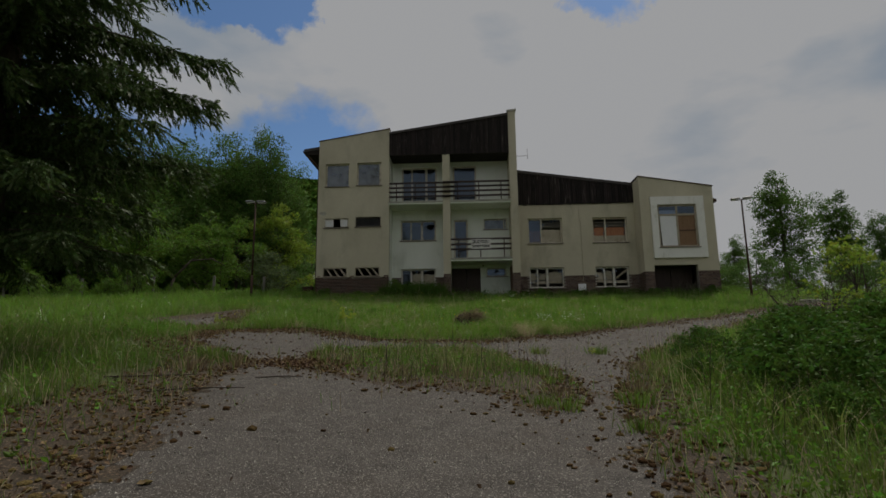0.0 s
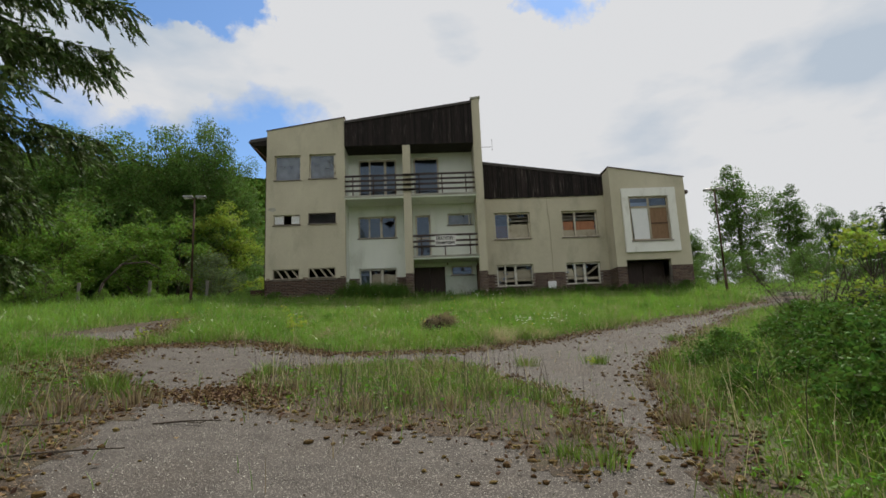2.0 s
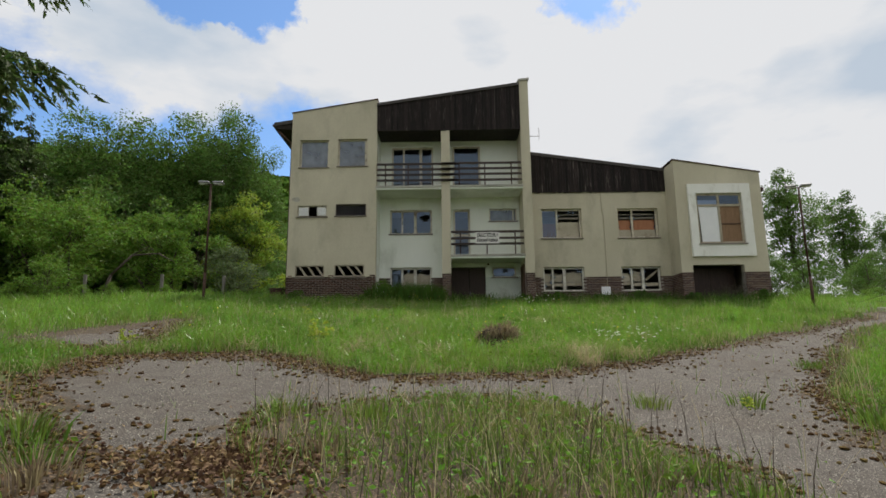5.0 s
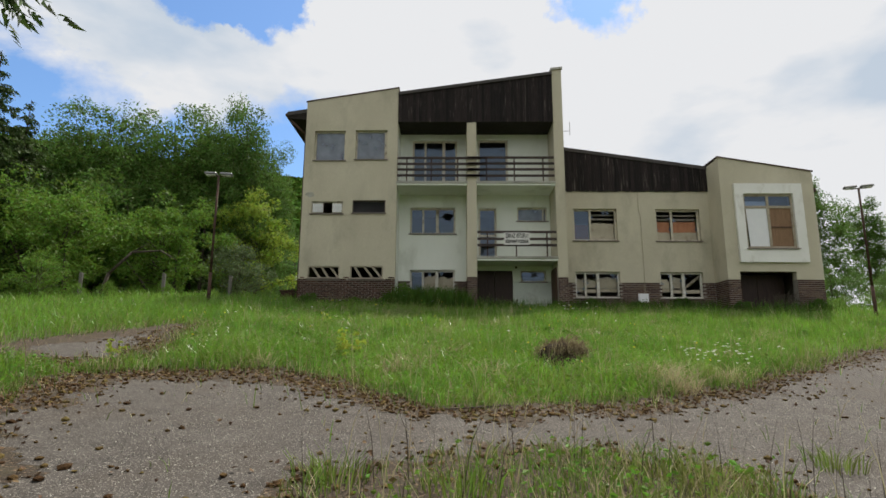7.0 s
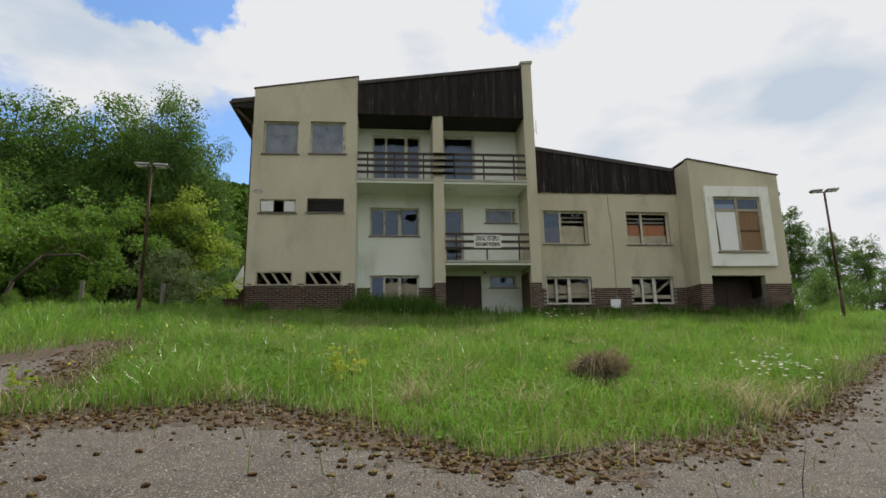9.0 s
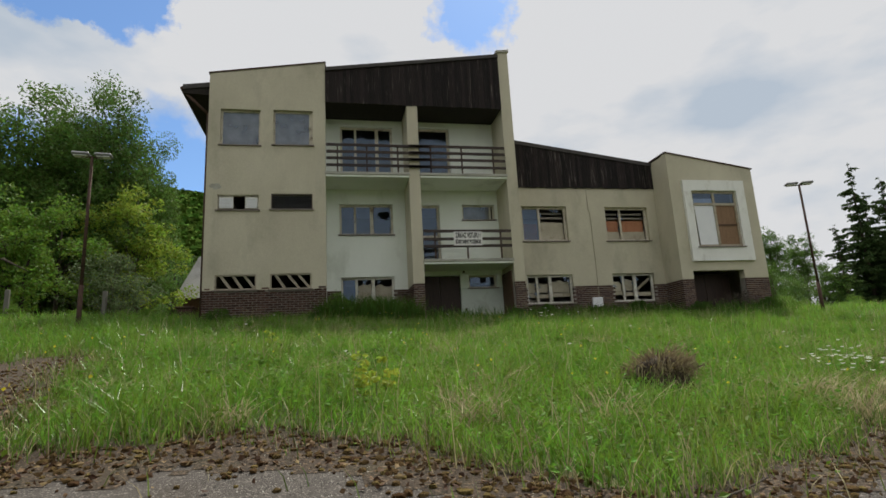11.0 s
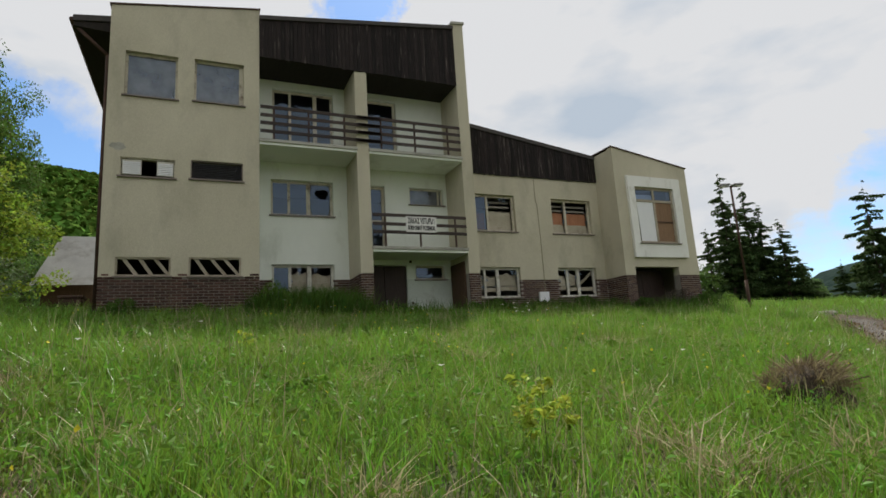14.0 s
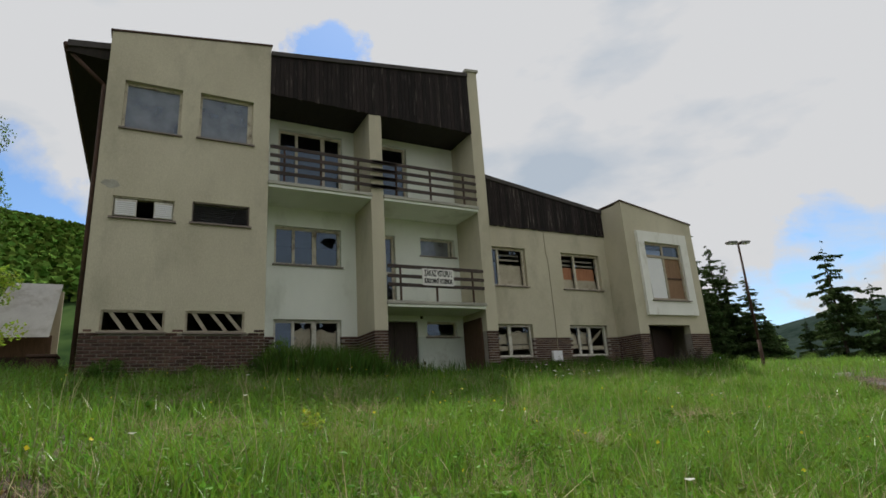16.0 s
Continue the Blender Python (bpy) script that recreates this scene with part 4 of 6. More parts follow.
tube(bm, (-10.15, FRONT + 0.5, roof_z(-10.15) - 0.18), (-9.30, FRONT + 0.34, 11.9), 0.05, n=8)
tube(bm, (-9.30, FRONT + 0.34, 11.9), (-9.30, FRONT + 0.34, 4.5), 0.05, n=8)
part("downpipe", bm, M_IRON, gutter, "rusty downpipe", True).matrix_parent_inverse = Matrix.Identity(4)
bm = bmesh.new()
pts = [(4.86, WING - 0.012, 9.8), (4.87, WING - 0.012, 8.9), (4.93, WING - 0.012, 8.8), (4.95, WING - 0.012, 6.5), (4.93, WING - 0.012, 5.4)]
for p, q in zip(pts, pts[1:]):
    tube(bm, p, q, 0.012, n=6)
house_part("cable", bm, M_SIDE, label="loose cable down the wing wall")
house_part("meter_box", boxes((4.63, 5.04, WING - 0.10, WING + 0.012, 5.04, 5.40), bevel=0.012), M_WPAN, label="white meter box on the plinth")
bm = bmesh.new()
tube(bm, (1.43, 31.0, 13.15), (2.35, 31.0, 13.15), 0.012, n=6)
tube(bm, (2.35, 31.0, 12.95), (2.35, 31.0, 13.6), 0.010, n=6)
house_part("aerial", bm, M_IRON, label="thin aerial bracket on the fin wall")
bm = boxes((-0.50, -0.42, BACK - 0.05, BACK, 6.42, 6.5), bevel=0.01)
house_part("wall_lamp", bm, M_IRON, label="small entrance lamp")

# the sign on the lower balcony
sign = tagged(part("sign", boxes((-1.09, -0.07, FRONT - 0.125, FRONT - 0.105, 7.14, 7.63), bevel=0.003), M_SIGN), "white no-entry sign tied to the balcony rail", "sign")


def lettering(text, x, z, size, wide):
    cu = bpy.data.curves.new("lettering", "FONT")
    cu.body, cu.size, cu.align_x, cu.align_y, cu.extrude, cu.offset = text, size, "CENTER", "CENTER", 0.001, 0.010
    cu.materials.append(M_INK)
    ob = new("lettering", cu)
    ob.matrix_world = pose(x, FRONT - 0.127, z, 90)
    bpy.context.view_layer.update()
    s = wide / max(ob.dimensions.x, 0.01)
    ob.scale = (s, 1, 1)
    ob.parent = sign
    return ob


lettering("ZÁKAZ VSTUPU !", -0.58, 7.49, 0.25, 0.90)
lettering("SÚKROMNÝ POZEMOK", -0.58, 7.265, 0.18, 0.92)

# ---- plants ----
rng = np.random.default_rng(7)


def spin(n):
    """Random unit vectors."""
    v = rng.normal(size=(n, 3))
    return v / np.linalg.norm(v, axis=1, keepdims=True)


def leaf_arrays(at, size, flat=0.4, slim=0.55):
    """Folded lozenge leaves at the given places; returns places and triangles."""
    n = len(at)
    u = spin(n)
    u[:, 2] *= 1 - flat
    u /= np.linalg.norm(u, axis=1, keepdims=True)
    v = np.cross(u, spin(n))
    v /= np.linalg.norm(v, axis=1, keepdims=True) + 1e-9
    w = np.cross(u, v)
    s = (size * rng.uniform(0.6, 1.3, n))[:, None]
    quad = np.stack([at - u * s * 0.5, at + v * s * slim * 0.5 + w * s * 0.12, at + u * s * 0.5, at - v * s * slim * 0.5 + w * s * 0.12], 1)
    base = np.arange(n)[:, None] * 4
    return quad.reshape(-1, 3), np.concatenate([base + [0, 1, 2], base + [0, 2, 3]])


def limb(bm, p, q, r0, r1, bend, n=6, steps=3):
    """A bent, tapered limb."""
    p, q = Vector(p), Vector(q)
    side = Vector(spin(1)[0]) * bend
    last, lr = p, r0
    for i in range(1, steps + 1):
        t = i / steps
        here = p.lerp(q, t) + side * math.sin(math.pi * t)
        r = r0 + (r1 - r0) * t
        tube(bm, last, here, lr, r, n, caps=False)
        last, lr = here, r


def broadleaf(height, radius, base, clumps, per, size, material, label, lean=0.0, egg=1.0, category="tree", name="tree", stems=1, spread=0.35, lobes=0):
    """A tree or shrub: a tapered trunk with limbs, and a crown of many small leaves in clumps of uneven size."""
    tree = tagged(new(name), label, category)
    bm = bmesh.new()
    centres = []
    heads = []
    for k in range(lobes):                                        # upright lobes of unequal height make an uneven skyline
        a, out = 2.4 * k + rng.uniform(-0.4, 0.4), (0.0 if k == 0 else rng.uniform(0.35, 0.72))
        tip = height * (1.0 if k == 0 else 1.0 - 0.22 * out * rng.uniform(0.1, 1.6))
        heads.append((radius * out * math.cos(a), radius * out * math.sin(a), base + (tip - base) * (0.0 if k % 3 else 0.12), tip, radius * rng.uniform(0.42, 0.62)))
    while len(centres) < clumps:
        if heads:
            hx, hy, lo, hi, wide = heads[len(centres) % lobes]
            p = spin(1)[0] * rng.uniform(0.35, 1.0) ** 0.5
            taper = 1.0 - 0.30 * max(p[2], 0) ** 2
            centres.append((hx + p[0] * wide * taper + lean * (p[2] + 1) * 0.5, hy + p[1] * wide * taper, lo + (p[2] + 1) * 0.5 * (hi - lo)))
            continue
        p = rng.uniform(-1, 1, 3)
        r = np.linalg.norm(p)
        if r > 1 or r < 0.45:
            continue
        taper = 1.0 - 0.55 * max(p[2], 0) ** egg
        centres.append((p[0] * radius * taper + lean * (p[2] + 1) * 0.5, p[1] * radius * taper, base + (p[2] + 1) * 0.5 * (height - base)))
    centres = np.array(centres)
    for s in range(stems):
        foot = Vector((0.25 * radius * math.cos(2.4 * s), 0.25 * radius * math.sin(2.4 * s), -0.25)) if stems > 1 else Vector((0, 0, -0.25))
        top = Vector((lean * 0.8, 0, height * 0.86)) if stems == 1 else Vector(centres[s % len(centres)])
        limb(bm, foot, top, height * (0.020 if height > 5 else 0.007), 0.002 * height, 0.03 * height, 8, 5)
    for c in centres[:: max(1, clumps // 26)] if height > 2 else ():
        z = base * 0.7 + (c[2] - base * 0.7) * 0.55
        limb(bm, (lean * z / height, 0, z), c, 0.010 * radius, 0.003 * radius, 0.06 * radius, 5, 2)
    trunk = part("trunk", bm, M_BARK, tree, smooth=True)
    pick = np.repeat(np.arange(clumps), per)
    scatter = spin(len(pick)) * (rng.uniform(0.15, 1.0, len(pick)) ** 0.45)[:, None] * 1.75 * (spread * rng.uniform(0.6, 1.4, clumps)[pick][:, None]) * radius * 0.42
    scatter[:, 2] *= 0.7
    verts, tris = leaf_arrays(centres[pick] + scatter, size)
    sheet("crown", verts, tris, material, tree)
    return tree


def conifer(height, radius, base, whorls, per, twigs, needle, label, ragged=0.3, low=1.0, broad=0.36, jitter=0.75, material=None):
    """A spruce: a straight trunk, drooping boughs in whorls, and hanging twigs with needles."""
    tree = tagged(new("spruce"), label, "tree")
    bm = bmesh.new()
    limb(bm, (0, 0, -0.3), (0, 0, height), height * 0.014 + 0.03, 0.012, 0.05, 10, 6)
    boughs, at, way = bmesh.new(), [], []
    for k in range(whorls):
        f = (k + 0.5) / whorls
        level = base + (height - base) * f ** 1.08
        reach = radius * min(1.0, 0.55 * low + 1.6 * f) * (1 - f) ** 0.72 * 1.25
        for j in range(per):
            a = 2 * math.pi * (j + rng.uniform(-0.3, 0.3)) / per + k * 1.1
            z = level + rng.uniform(-jitter, jitter) * (height - base) / whorls
            length = max(0.25, reach * rng.uniform(1 - ragged, 1 + 0.5 * ragged))
            out = np.array([math.cos(a), math.sin(a), 0])
            line = []
            for i in range(6):
                t = i / 5
                line.append(np.array([0, 0, z]) + out * length * t + np.array([0, 0, length * (0.10 * t - 0.42 * t * t + 0.22 * t ** 3) + rng.uniform(-0.03, 0.03)]))
            for p, q, i in zip(line, line[1:], range(5)):
                tube(boughs, p, q, 0.028 * (1 - i / 5.5) * (0.4 + length / 5), 0.028 * (1 - (i + 1) / 5.5) * (0.4 + length / 5), 5, caps=False)
            m = max(4, int(twigs * length))
            t = rng.uniform(0.05, 1.0, m)
            seg = np.minimum((t * 5).astype(int), 4)
            fr = (t * 5 - seg)[:, None]
            line = np.array(line)
            root = line[seg] * (1 - fr) + line[seg + 1] * fr
            side = np.stack([-np.full(m, out[1]), np.full(m, out[0]), np.zeros(m)], 1) * rng.choice([-1, 1], m)[:, None]
            d = out * rng.uniform(0.2, 0.9, m)[:, None] + side * rng.uniform(0.2, 1.0, m)[:, None] + np.array([0, 0, -1]) * rng.uniform(0.25, 1.5, m)[:, None]
            d *= (rng.uniform(0.22, 0.62, m) * min(1.0, 0.35 + length / 4) / np.linalg.norm(d, axis=1))[:, None]
            at.append(root)
            way.append(d)
    part("trunk", bm, M_BARK, tree, smooth=True)
    tagged(part("branchwork", boughs, M_BARK, tree, smooth=True), kind="stuff")
    at, way = np.concatenate(at), np.concatenate(way)
    k = needle
    root, d = np.repeat(at, k, 0), np.repeat(way, k, 0)
    n = len(root)
    t = np.tile((np.arange(k) + 0.5) / k, len(at))[:, None]
    ln = np.linalg.norm(d, axis=1, keepdims=True)
    u = d / ln
    s = np.cross(u, spin(n))
    s /= np.linalg.norm(s, axis=1, keepdims=True) + 1e-9
    p = root + d * t
    size = ln * (1.5 / k)
    tip = p + u * size * 1.5 + s * size * 0.75
    w = np.cross(u, s) * size * broad
    verts = np.stack([p - w, p + w, tip], 1).reshape(-1, 3)
    sheet("needles", verts, np.arange(3 * n).reshape(-1, 3), material or M_NEEDLE, tree)
    return tree


def stand(thing, x, y, turn=0.0, size=1.0, sink=0.0):
    """Sets a thing on the ground."""
    thing.matrix_basis = pose(x, y, float(ground_z(x, y)) - sink, 0, 0, turn) @ Matrix.Scale(size, 4)
    return thing


def repeat(thing, x, y, turn, size, sink=0.0, tall=1.0):
    return copy_thing(thing, pose(x, y, float(ground_z(x, y)) - sink, 0, 0, turn) @ Matrix.Diagonal((size, size, size * tall, 1)))


# the near spruce beside the drive
stand(conifer(17.0, 3.25, 1.9, 27, 8, 76, 14, "tall dark spruce with drooping boughs beside the drive", 0.26, 1.0, 0.40), -9.15, 8.2, 20)

# the wood beyond the house: heights and places of the trees that make its skyline, then the lighter ones before them
elm = stand(broadleaf(15.4, 3.9, 1.5, 260, 120, 0.20, M_LEAFA, "tall dark green tree with an uneven crown", spread=0.37, lobes=9), -22.0, 41.8, 250, 0.98)
for x, y, turn, size in ((-19.9, 41.6, 130, 0.92), (-26.3, 41.6, 60, 1.0), (-28.4, 42.4, 200, 0.97), (-31.5, 41.4, 310, 0.88), (-35, 39, 20, 0.95), (-39.5, 36, 160, 1.0), (-42, 28, 90, 1.0), (-45, 18, 220, 1.05), (-46, 7, 10, 1.05),
                         (-23.6, 46, 280, 0.72), (-18.0, 48, 110, 0.70), (-31, 48, 70, 0.75)):
    repeat(elm, x, y, turn, size)
for x, y, turn, size, tall in ((-16.4, 40.2, 0, 0.66, 1.48), (-18.3, 41.0, 200, 0.72, 1.28), (-15.6, 41.6, 90, 0.5, 1.7)):      # slimmer ones next to the house
    repeat(elm, x, y, turn, size, 0.0, tall)
oak = stand(broadleaf(9.0, 3.6, 0.8, 110, 84, 0.20, M_LEAFA, "dark green broadleaf tree in the wood", spread=0.3, lobes=6), -24.0, 37.5)
for x, y, turn, size in ((-20.6, 37.6, 60, 0.9), (-17.6, 37.8, 190, 0.8), (-28.5, 36, 20, 0.95), (-33, 33, 250, 1.0), (-37, 27, 140, 1.05), (-17.2, 56, 60, 0.95), (-40, 14, 300, 1.1)):
    repeat(oak, x, y, turn, size)
dark_spruce = stand(conifer(11.9, 2.4, 0.4, 20, 7, 40, 6, "dark pointed spruce in the wood", 0.3, 1.4, 0.6), -27.4, 36.0, 20)
for x, y, turn, size in ((-24.6, 30.4, 200, 0.99), (-29.0, 31.5, 70, 1.06), (-32.5, 27, 140, 1.09)):
    repeat(dark_spruce, x, y, turn, size)
willow = stand(broadleaf(5.4, 2.5, 0.3, 120, 100, 0.145, M_LEAFB, "round light green tree at the wood's edge", stems=3, spread=0.3, lobes=6), -16.7, 32.2, 0, 0.93)
for x, y, turn, size in ((-20.3, 30.0, 80, 1.02), (-23.1, 30.3, 160, 1.2), (-20.7, 33.6, 250, 1.08), (-25.5, 26.5, 30, 1.1), (-28.5, 22, 120, 1.15), (-18.6, 34.2, 310, 0.95), (-31, 16, 20, 1.2), (-24.6, 33.0, 220, 1.2), (-33, 8, 70, 1.2)):
    repeat(willow, x, y, turn, size)
lime = stand(broadleaf(7.2, 2.3, 0.3, 110, 95, 0.155, M_LEAFY, "yellow-green young tree near the house", stems=2, spread=0.3, lobes=5), -14.6, 38.5)
sallow = stand(broadleaf(3.4, 1.7, 0.1, 70, 80, 0.12, M_LEAFG, "grey-green bushy sallow before the wood", category="shrub", name="shrub", stems=5), -14.1, 34.6)
shrub = stand(broadleaf(3.6, 1.9, 0.1, 60, 60, 0.15, M_LEAFB, "leafy green shrub at the meadow's edge", category="shrub", name="shrub", stems=5), -18.2, 26.4, 0, 0.55)
for x, y, turn, size in ((-20.4, 25.6, 40, 0.62), (-15.6, 30.2, 100, 0.4), (-17.6, 29.6, 170, 0.42), (-19.6, 28.2, 220, 0.5), (-22.6, 25.8, 260, 0.72), (-10.6, 33.0, 300, 0.3), (-25.2, 23.0, 15, 0.8), (-14.0, 31.6, 55, 0.28),
                         (-27.5, 18.5, 200, 0.85), (-11.8, 31.4, 20, 0.26), (-13.2, 37, 60, 0.6), (-12.9, 32.4, 0, 0.3), (-16.4, 27.6, 140, 0.36), (-16.9, 26.6, 80, 0.34), (-18.9, 25.4, 200, 0.42), (-14.9, 29.2, 290, 0.30), (-20.8, 23.8, 330, 0.5), (-13.6, 30.2, 60, 0.22), (-22.8, 22.6, 120, 0.6), (-29, 12, 30, 0.9)):
    repeat(shrub, x, y, turn, size)

# the tall trees far beyond the bay
birch = stand(broadleaf(19.0, 3.2, 4.5, 150, 110, 0.25, M_LEAFA, "tall feathery tree with a bare lower trunk", spread=0.42, lobes=6), 35.8, 65.0)
for x, y, turn, size in ((47.5, 72.8, 90, 0.97), (53.0, 73.6, 160, 0.80), (31.1, 67.9, 220, 0.58), (58, 74, 300, 0.78)):
    repeat(birch, x, y, turn, size)
fir = stand(conifer(17.8, 2.7, 0.4, 34, 6, 40, 5, "dark spruce with a narrow ragged crown", 0.75, 1.5, 0.8, 2.2, M_FIRTIP), 51.0, 58.3)
for x, y, turn, size, tall in ((55.6, 58.9, 60, 1.12, 0.83), (57.2, 58.4, 280, 1.0, 0.80), (53.6, 59.6, 330, 1.0, 0.84), (56.0, 55.1, 120, 0.92, 0.71), (48.0, 58.7, 200, 0.8, 0.77), (60.1, 56.2, 90, 0.7, 0.60)):
    repeat(fir, x, y, turn, size, 0.0, tall)
pine = stand(conifer(13.9, 3.9, 0.6, 17, 5, 44, 5, "dark pine with broad open tiers of boughs", 0.75, 1.4, 0.9, 1.7, M_FIRTIP), 60.3, 47.8)
for x, y, turn, size in ((64.0, 45.8, 140, 0.68), (67.5, 44.1, 60, 0.58), (58.5, 50.5, 230, 0.42), (72, 40, 10, 0.8)):
    repeat(pine, x, y, turn, size)
for x, y, turn, size in ((28.0, 56.5, 20, 0.8), (32, 58, 100, 0.75), (36.5, 56, 190, 0.72), (40, 60, 250, 0.85), (44.5, 58, 310, 0.8), (26, 60, 70, 0.75)):
    repeat(oak, x, y, turn, size)
for x, y, turn, size in ((40, 84, 10, 0.5), (50, 86, 80, 0.55), (60, 80, 150, 0.5), (70, 74, 220, 0.5), (78, 66, 290, 0.45), (86, 56, 20, 0.42), (92, 46, 60, 0.4), (30, 82, 130, 0.5)):
    repeat(elm, x, y, turn, size)
for x, y, turn, size in ((36.8, 53.0, 20, 1.35), (40.2, 41.0, 90, 0.6), (33.4, 51.5, 150, 1.5), (30.1, 51.3, 210, 1.5), (27.2, 50, 30, 1.4), (45, 50, 60, 1.0), (50, 46, 110, 0.9), (55, 44, 170, 0.8), (24, 46, 300, 1.1), (20.5, 42, 10, 0.9), (17, 40, 75, 0.8),
                         (60, 40, 240, 0.9), (65, 36, 200, 1.0), (47.5, 38, 320, 0.5), (53, 52.5, 35, 0.9), (16.0, 36.5, 130, 0.6), (22.5, 49, 15, 1.2), (29, 46.5, 95, 1.1), (34.5, 46, 165, 1.1), (39, 49.5, 225, 1.15), (25.5, 43.5, 280, 0.9), (30, 66, 40, 1.4), (36, 63, 130, 1.3), (42, 62, 220, 1.3), (46.5, 64, 310, 1.4), (52, 66, 15, 1.4), (40.5, 55, 75, 1.2), (44.5, 53.5, 165, 1.1), (57, 68, 250, 1.4), (62, 66, 330, 1.4)):
    repeat(shrub, x, y, turn, size)

# the near thicket on the verge
weed = stand(broadleaf(1.05, 0.85, 0.05, 60, 52, 0.075, M_WEED, "dense green weeds on the verge", category="shrub", name="weed_clump", stems=9), 2.7, 6.6)
for x, y, turn, size in ((3.4, 8.0, 40, 1.1), (4.4, 6.9, 90, 1.25), (3.2, 5.4, 140, 0.9), (5.3, 8.6, 200, 1.4), (4.3, 9.8, 260, 1.1), (6.4, 10.4, 300, 1.4), (5.6, 12.0, 20, 1.1), (7.6, 12.2, 80, 1.3), (4.2, 4.4, 10, 1.2),
                         (6.6, 7.2, 130, 1.7), (8.6, 9.6, 170, 1.9), (9.2, 13.6, 220, 1.5), (7.2, 14.6, 280, 1.0), (10.2, 16.4, 50, 1.2), (5.4, 5.6, 25, 1.5), (3.0, 10.4, 75, 0.7), (8.2, 6.0, 45, 1.9), (11.4, 12, 95, 1.9), (2.5, 4.5, 60, 0.6), (3.3, 3.6, 150, 0.75), (2.2, 5.5, 240, 0.5), (2.9, 7.4, 320, 0.7), (2.3, 8.6, 35, 0.45)):
    repeat(weed, x, y, turn, size)
rosette = stand(broadleaf(0.34, 0.3, 0.04, 14, 16, 0.07, M_HERB, "low leafy weed in the meadow", category="plant", name="weed_rosette", stems=1), -6.0, 17.2)
sapling = stand(broadleaf(2.8, 1.05, 0.8, 24, 42, 0.11, M_LEAFY, "bright yellow-green leafy sapling", category="shrub", name="sapling", stems=3), 7.6, 12.9)
repeat(sapling, 9.8, 14.2, 120, 0.9)
for x, y, turn, size in ((-4.7, 28.5, 10, 0.6), (-3.9, 28.3, 70, 0.6), (-3.1, 28.2, 150, 0.55), (-2.7, 27.75, 200, 0.5), (-5.5, 27.7, 250, 0.55), (-6.9, 27.8, 300, 0.4), (-8.6, 27.7, 20, 0.5), (0.9, 27.7, 60, 0.45), (2.6, 29.3, 100, 0.55),
                         (4.4, 29.2, 160, 0.45), (6.2, 29.1, 220, 0.6), (10.9, 28.0, 280, 0.6), (8.1, 28.1, 30, 0.5)):
    repeat(weed, x, y, turn, size)
for x, y in rng.uniform((-8.5, 15.2), (9, 26.5), (60, 2)):
    if paved(np.array([x]), np.array([y]))[0] < -0.5 and math.hypot(x + 1.25, y - 16) > 1:
        repeat(rosette, float(x), float(y), float(rng.uniform(0, 360)), float(rng.uniform(0.45, 0.9)))
sprig = stand(broadleaf(0.72, 0.24, 0.15, 15, 14, 0.07, M_SPRIG, "small yellow-green maple seedling in the meadow", category="plant", name="seedling", stems=1), -4.8, 15.6)
for x, y, turn, size in ((-8.2, 14.9, 10, 0.6), (-6.3, 20.5, 60, 0.7), (1.16, 11.4, 110, 0.35)):
    repeat(sprig, x, y, turn, size)
repeat(shrub, -5.05, 27.85, 30, 0.50)
repeat(shrub, -3.4, 28.6, 130, 0.24)
repeat(shrub, -5.9, 27.9, 230, 0.2)
repeat(shrub, 9.9, 28.0, 230, 0.22)


def dead_shrub(x, y, height, label):
    bush = tagged(new("dead_shrub"), label, "shrub")
    bm = bmesh.new()
    for i in range(46):
        a, r = rng.uniform(0, 6.28), rng.uniform(0.3, 1.0) * height
        top = (r * math.cos(a), r * math.sin(a), height * rng.uniform(0.4, 1.0))
        limb(bm, (0.1 * math.cos(a), 0.1 * math.sin(a), -0.1), top, 0.014, 0.004, 0.15, 5, 4)
        for _ in range(4):
            f = rng.uniform(0.4, 0.95)
            p = Vector(top) * f
            limb(bm, p, p + Vector(spin(1)[0]) * 0.45 * height, 0.006, 0.003, 0.05, 4, 2)
    part("brushwood", bm, M_BARK, bush)
    return stand(bush, x, y)


dead_shrub(8.9, 16.6, 2.3, "bare brown twiggy shrub beside the road")
dead_shrub(10.4, 15.2, 2.0, "bare brown twiggy shrub beside the road")
dead_shrub(9.6, 28.1, 0.9, "dead twigs heaped against the bay")

bent = tagged(new("leaning_tree"), "dark bent trunk leaning at the wood's edge", "tree")
bm = bmesh.new()
for p, q, r0, r1 in (((0, 0, -0.2), (0.5, 0, 1.3), 0.09, 0.08), ((0.5, 0, 1.3), (1.5, 0.1, 2.4), 0.08, 0.06), ((1.5, 0.1, 2.4), (2.9, 0.2, 2.5), 0.06, 0.035), ((2.9, 0.2, 2.5), (3.8, 0.2, 2.0), 0.045, 0.015),
                     ((1.5, 0.1, 2.4), (2.2, 0.3, 2.9), 0.04, 0.015)):
    tube(bm, p, q, r0, r1, 8)
part("trunk", bm, M_BARK, bent, smooth=True)
stand(bent, -17.0, 27.9, 0, 0.78)


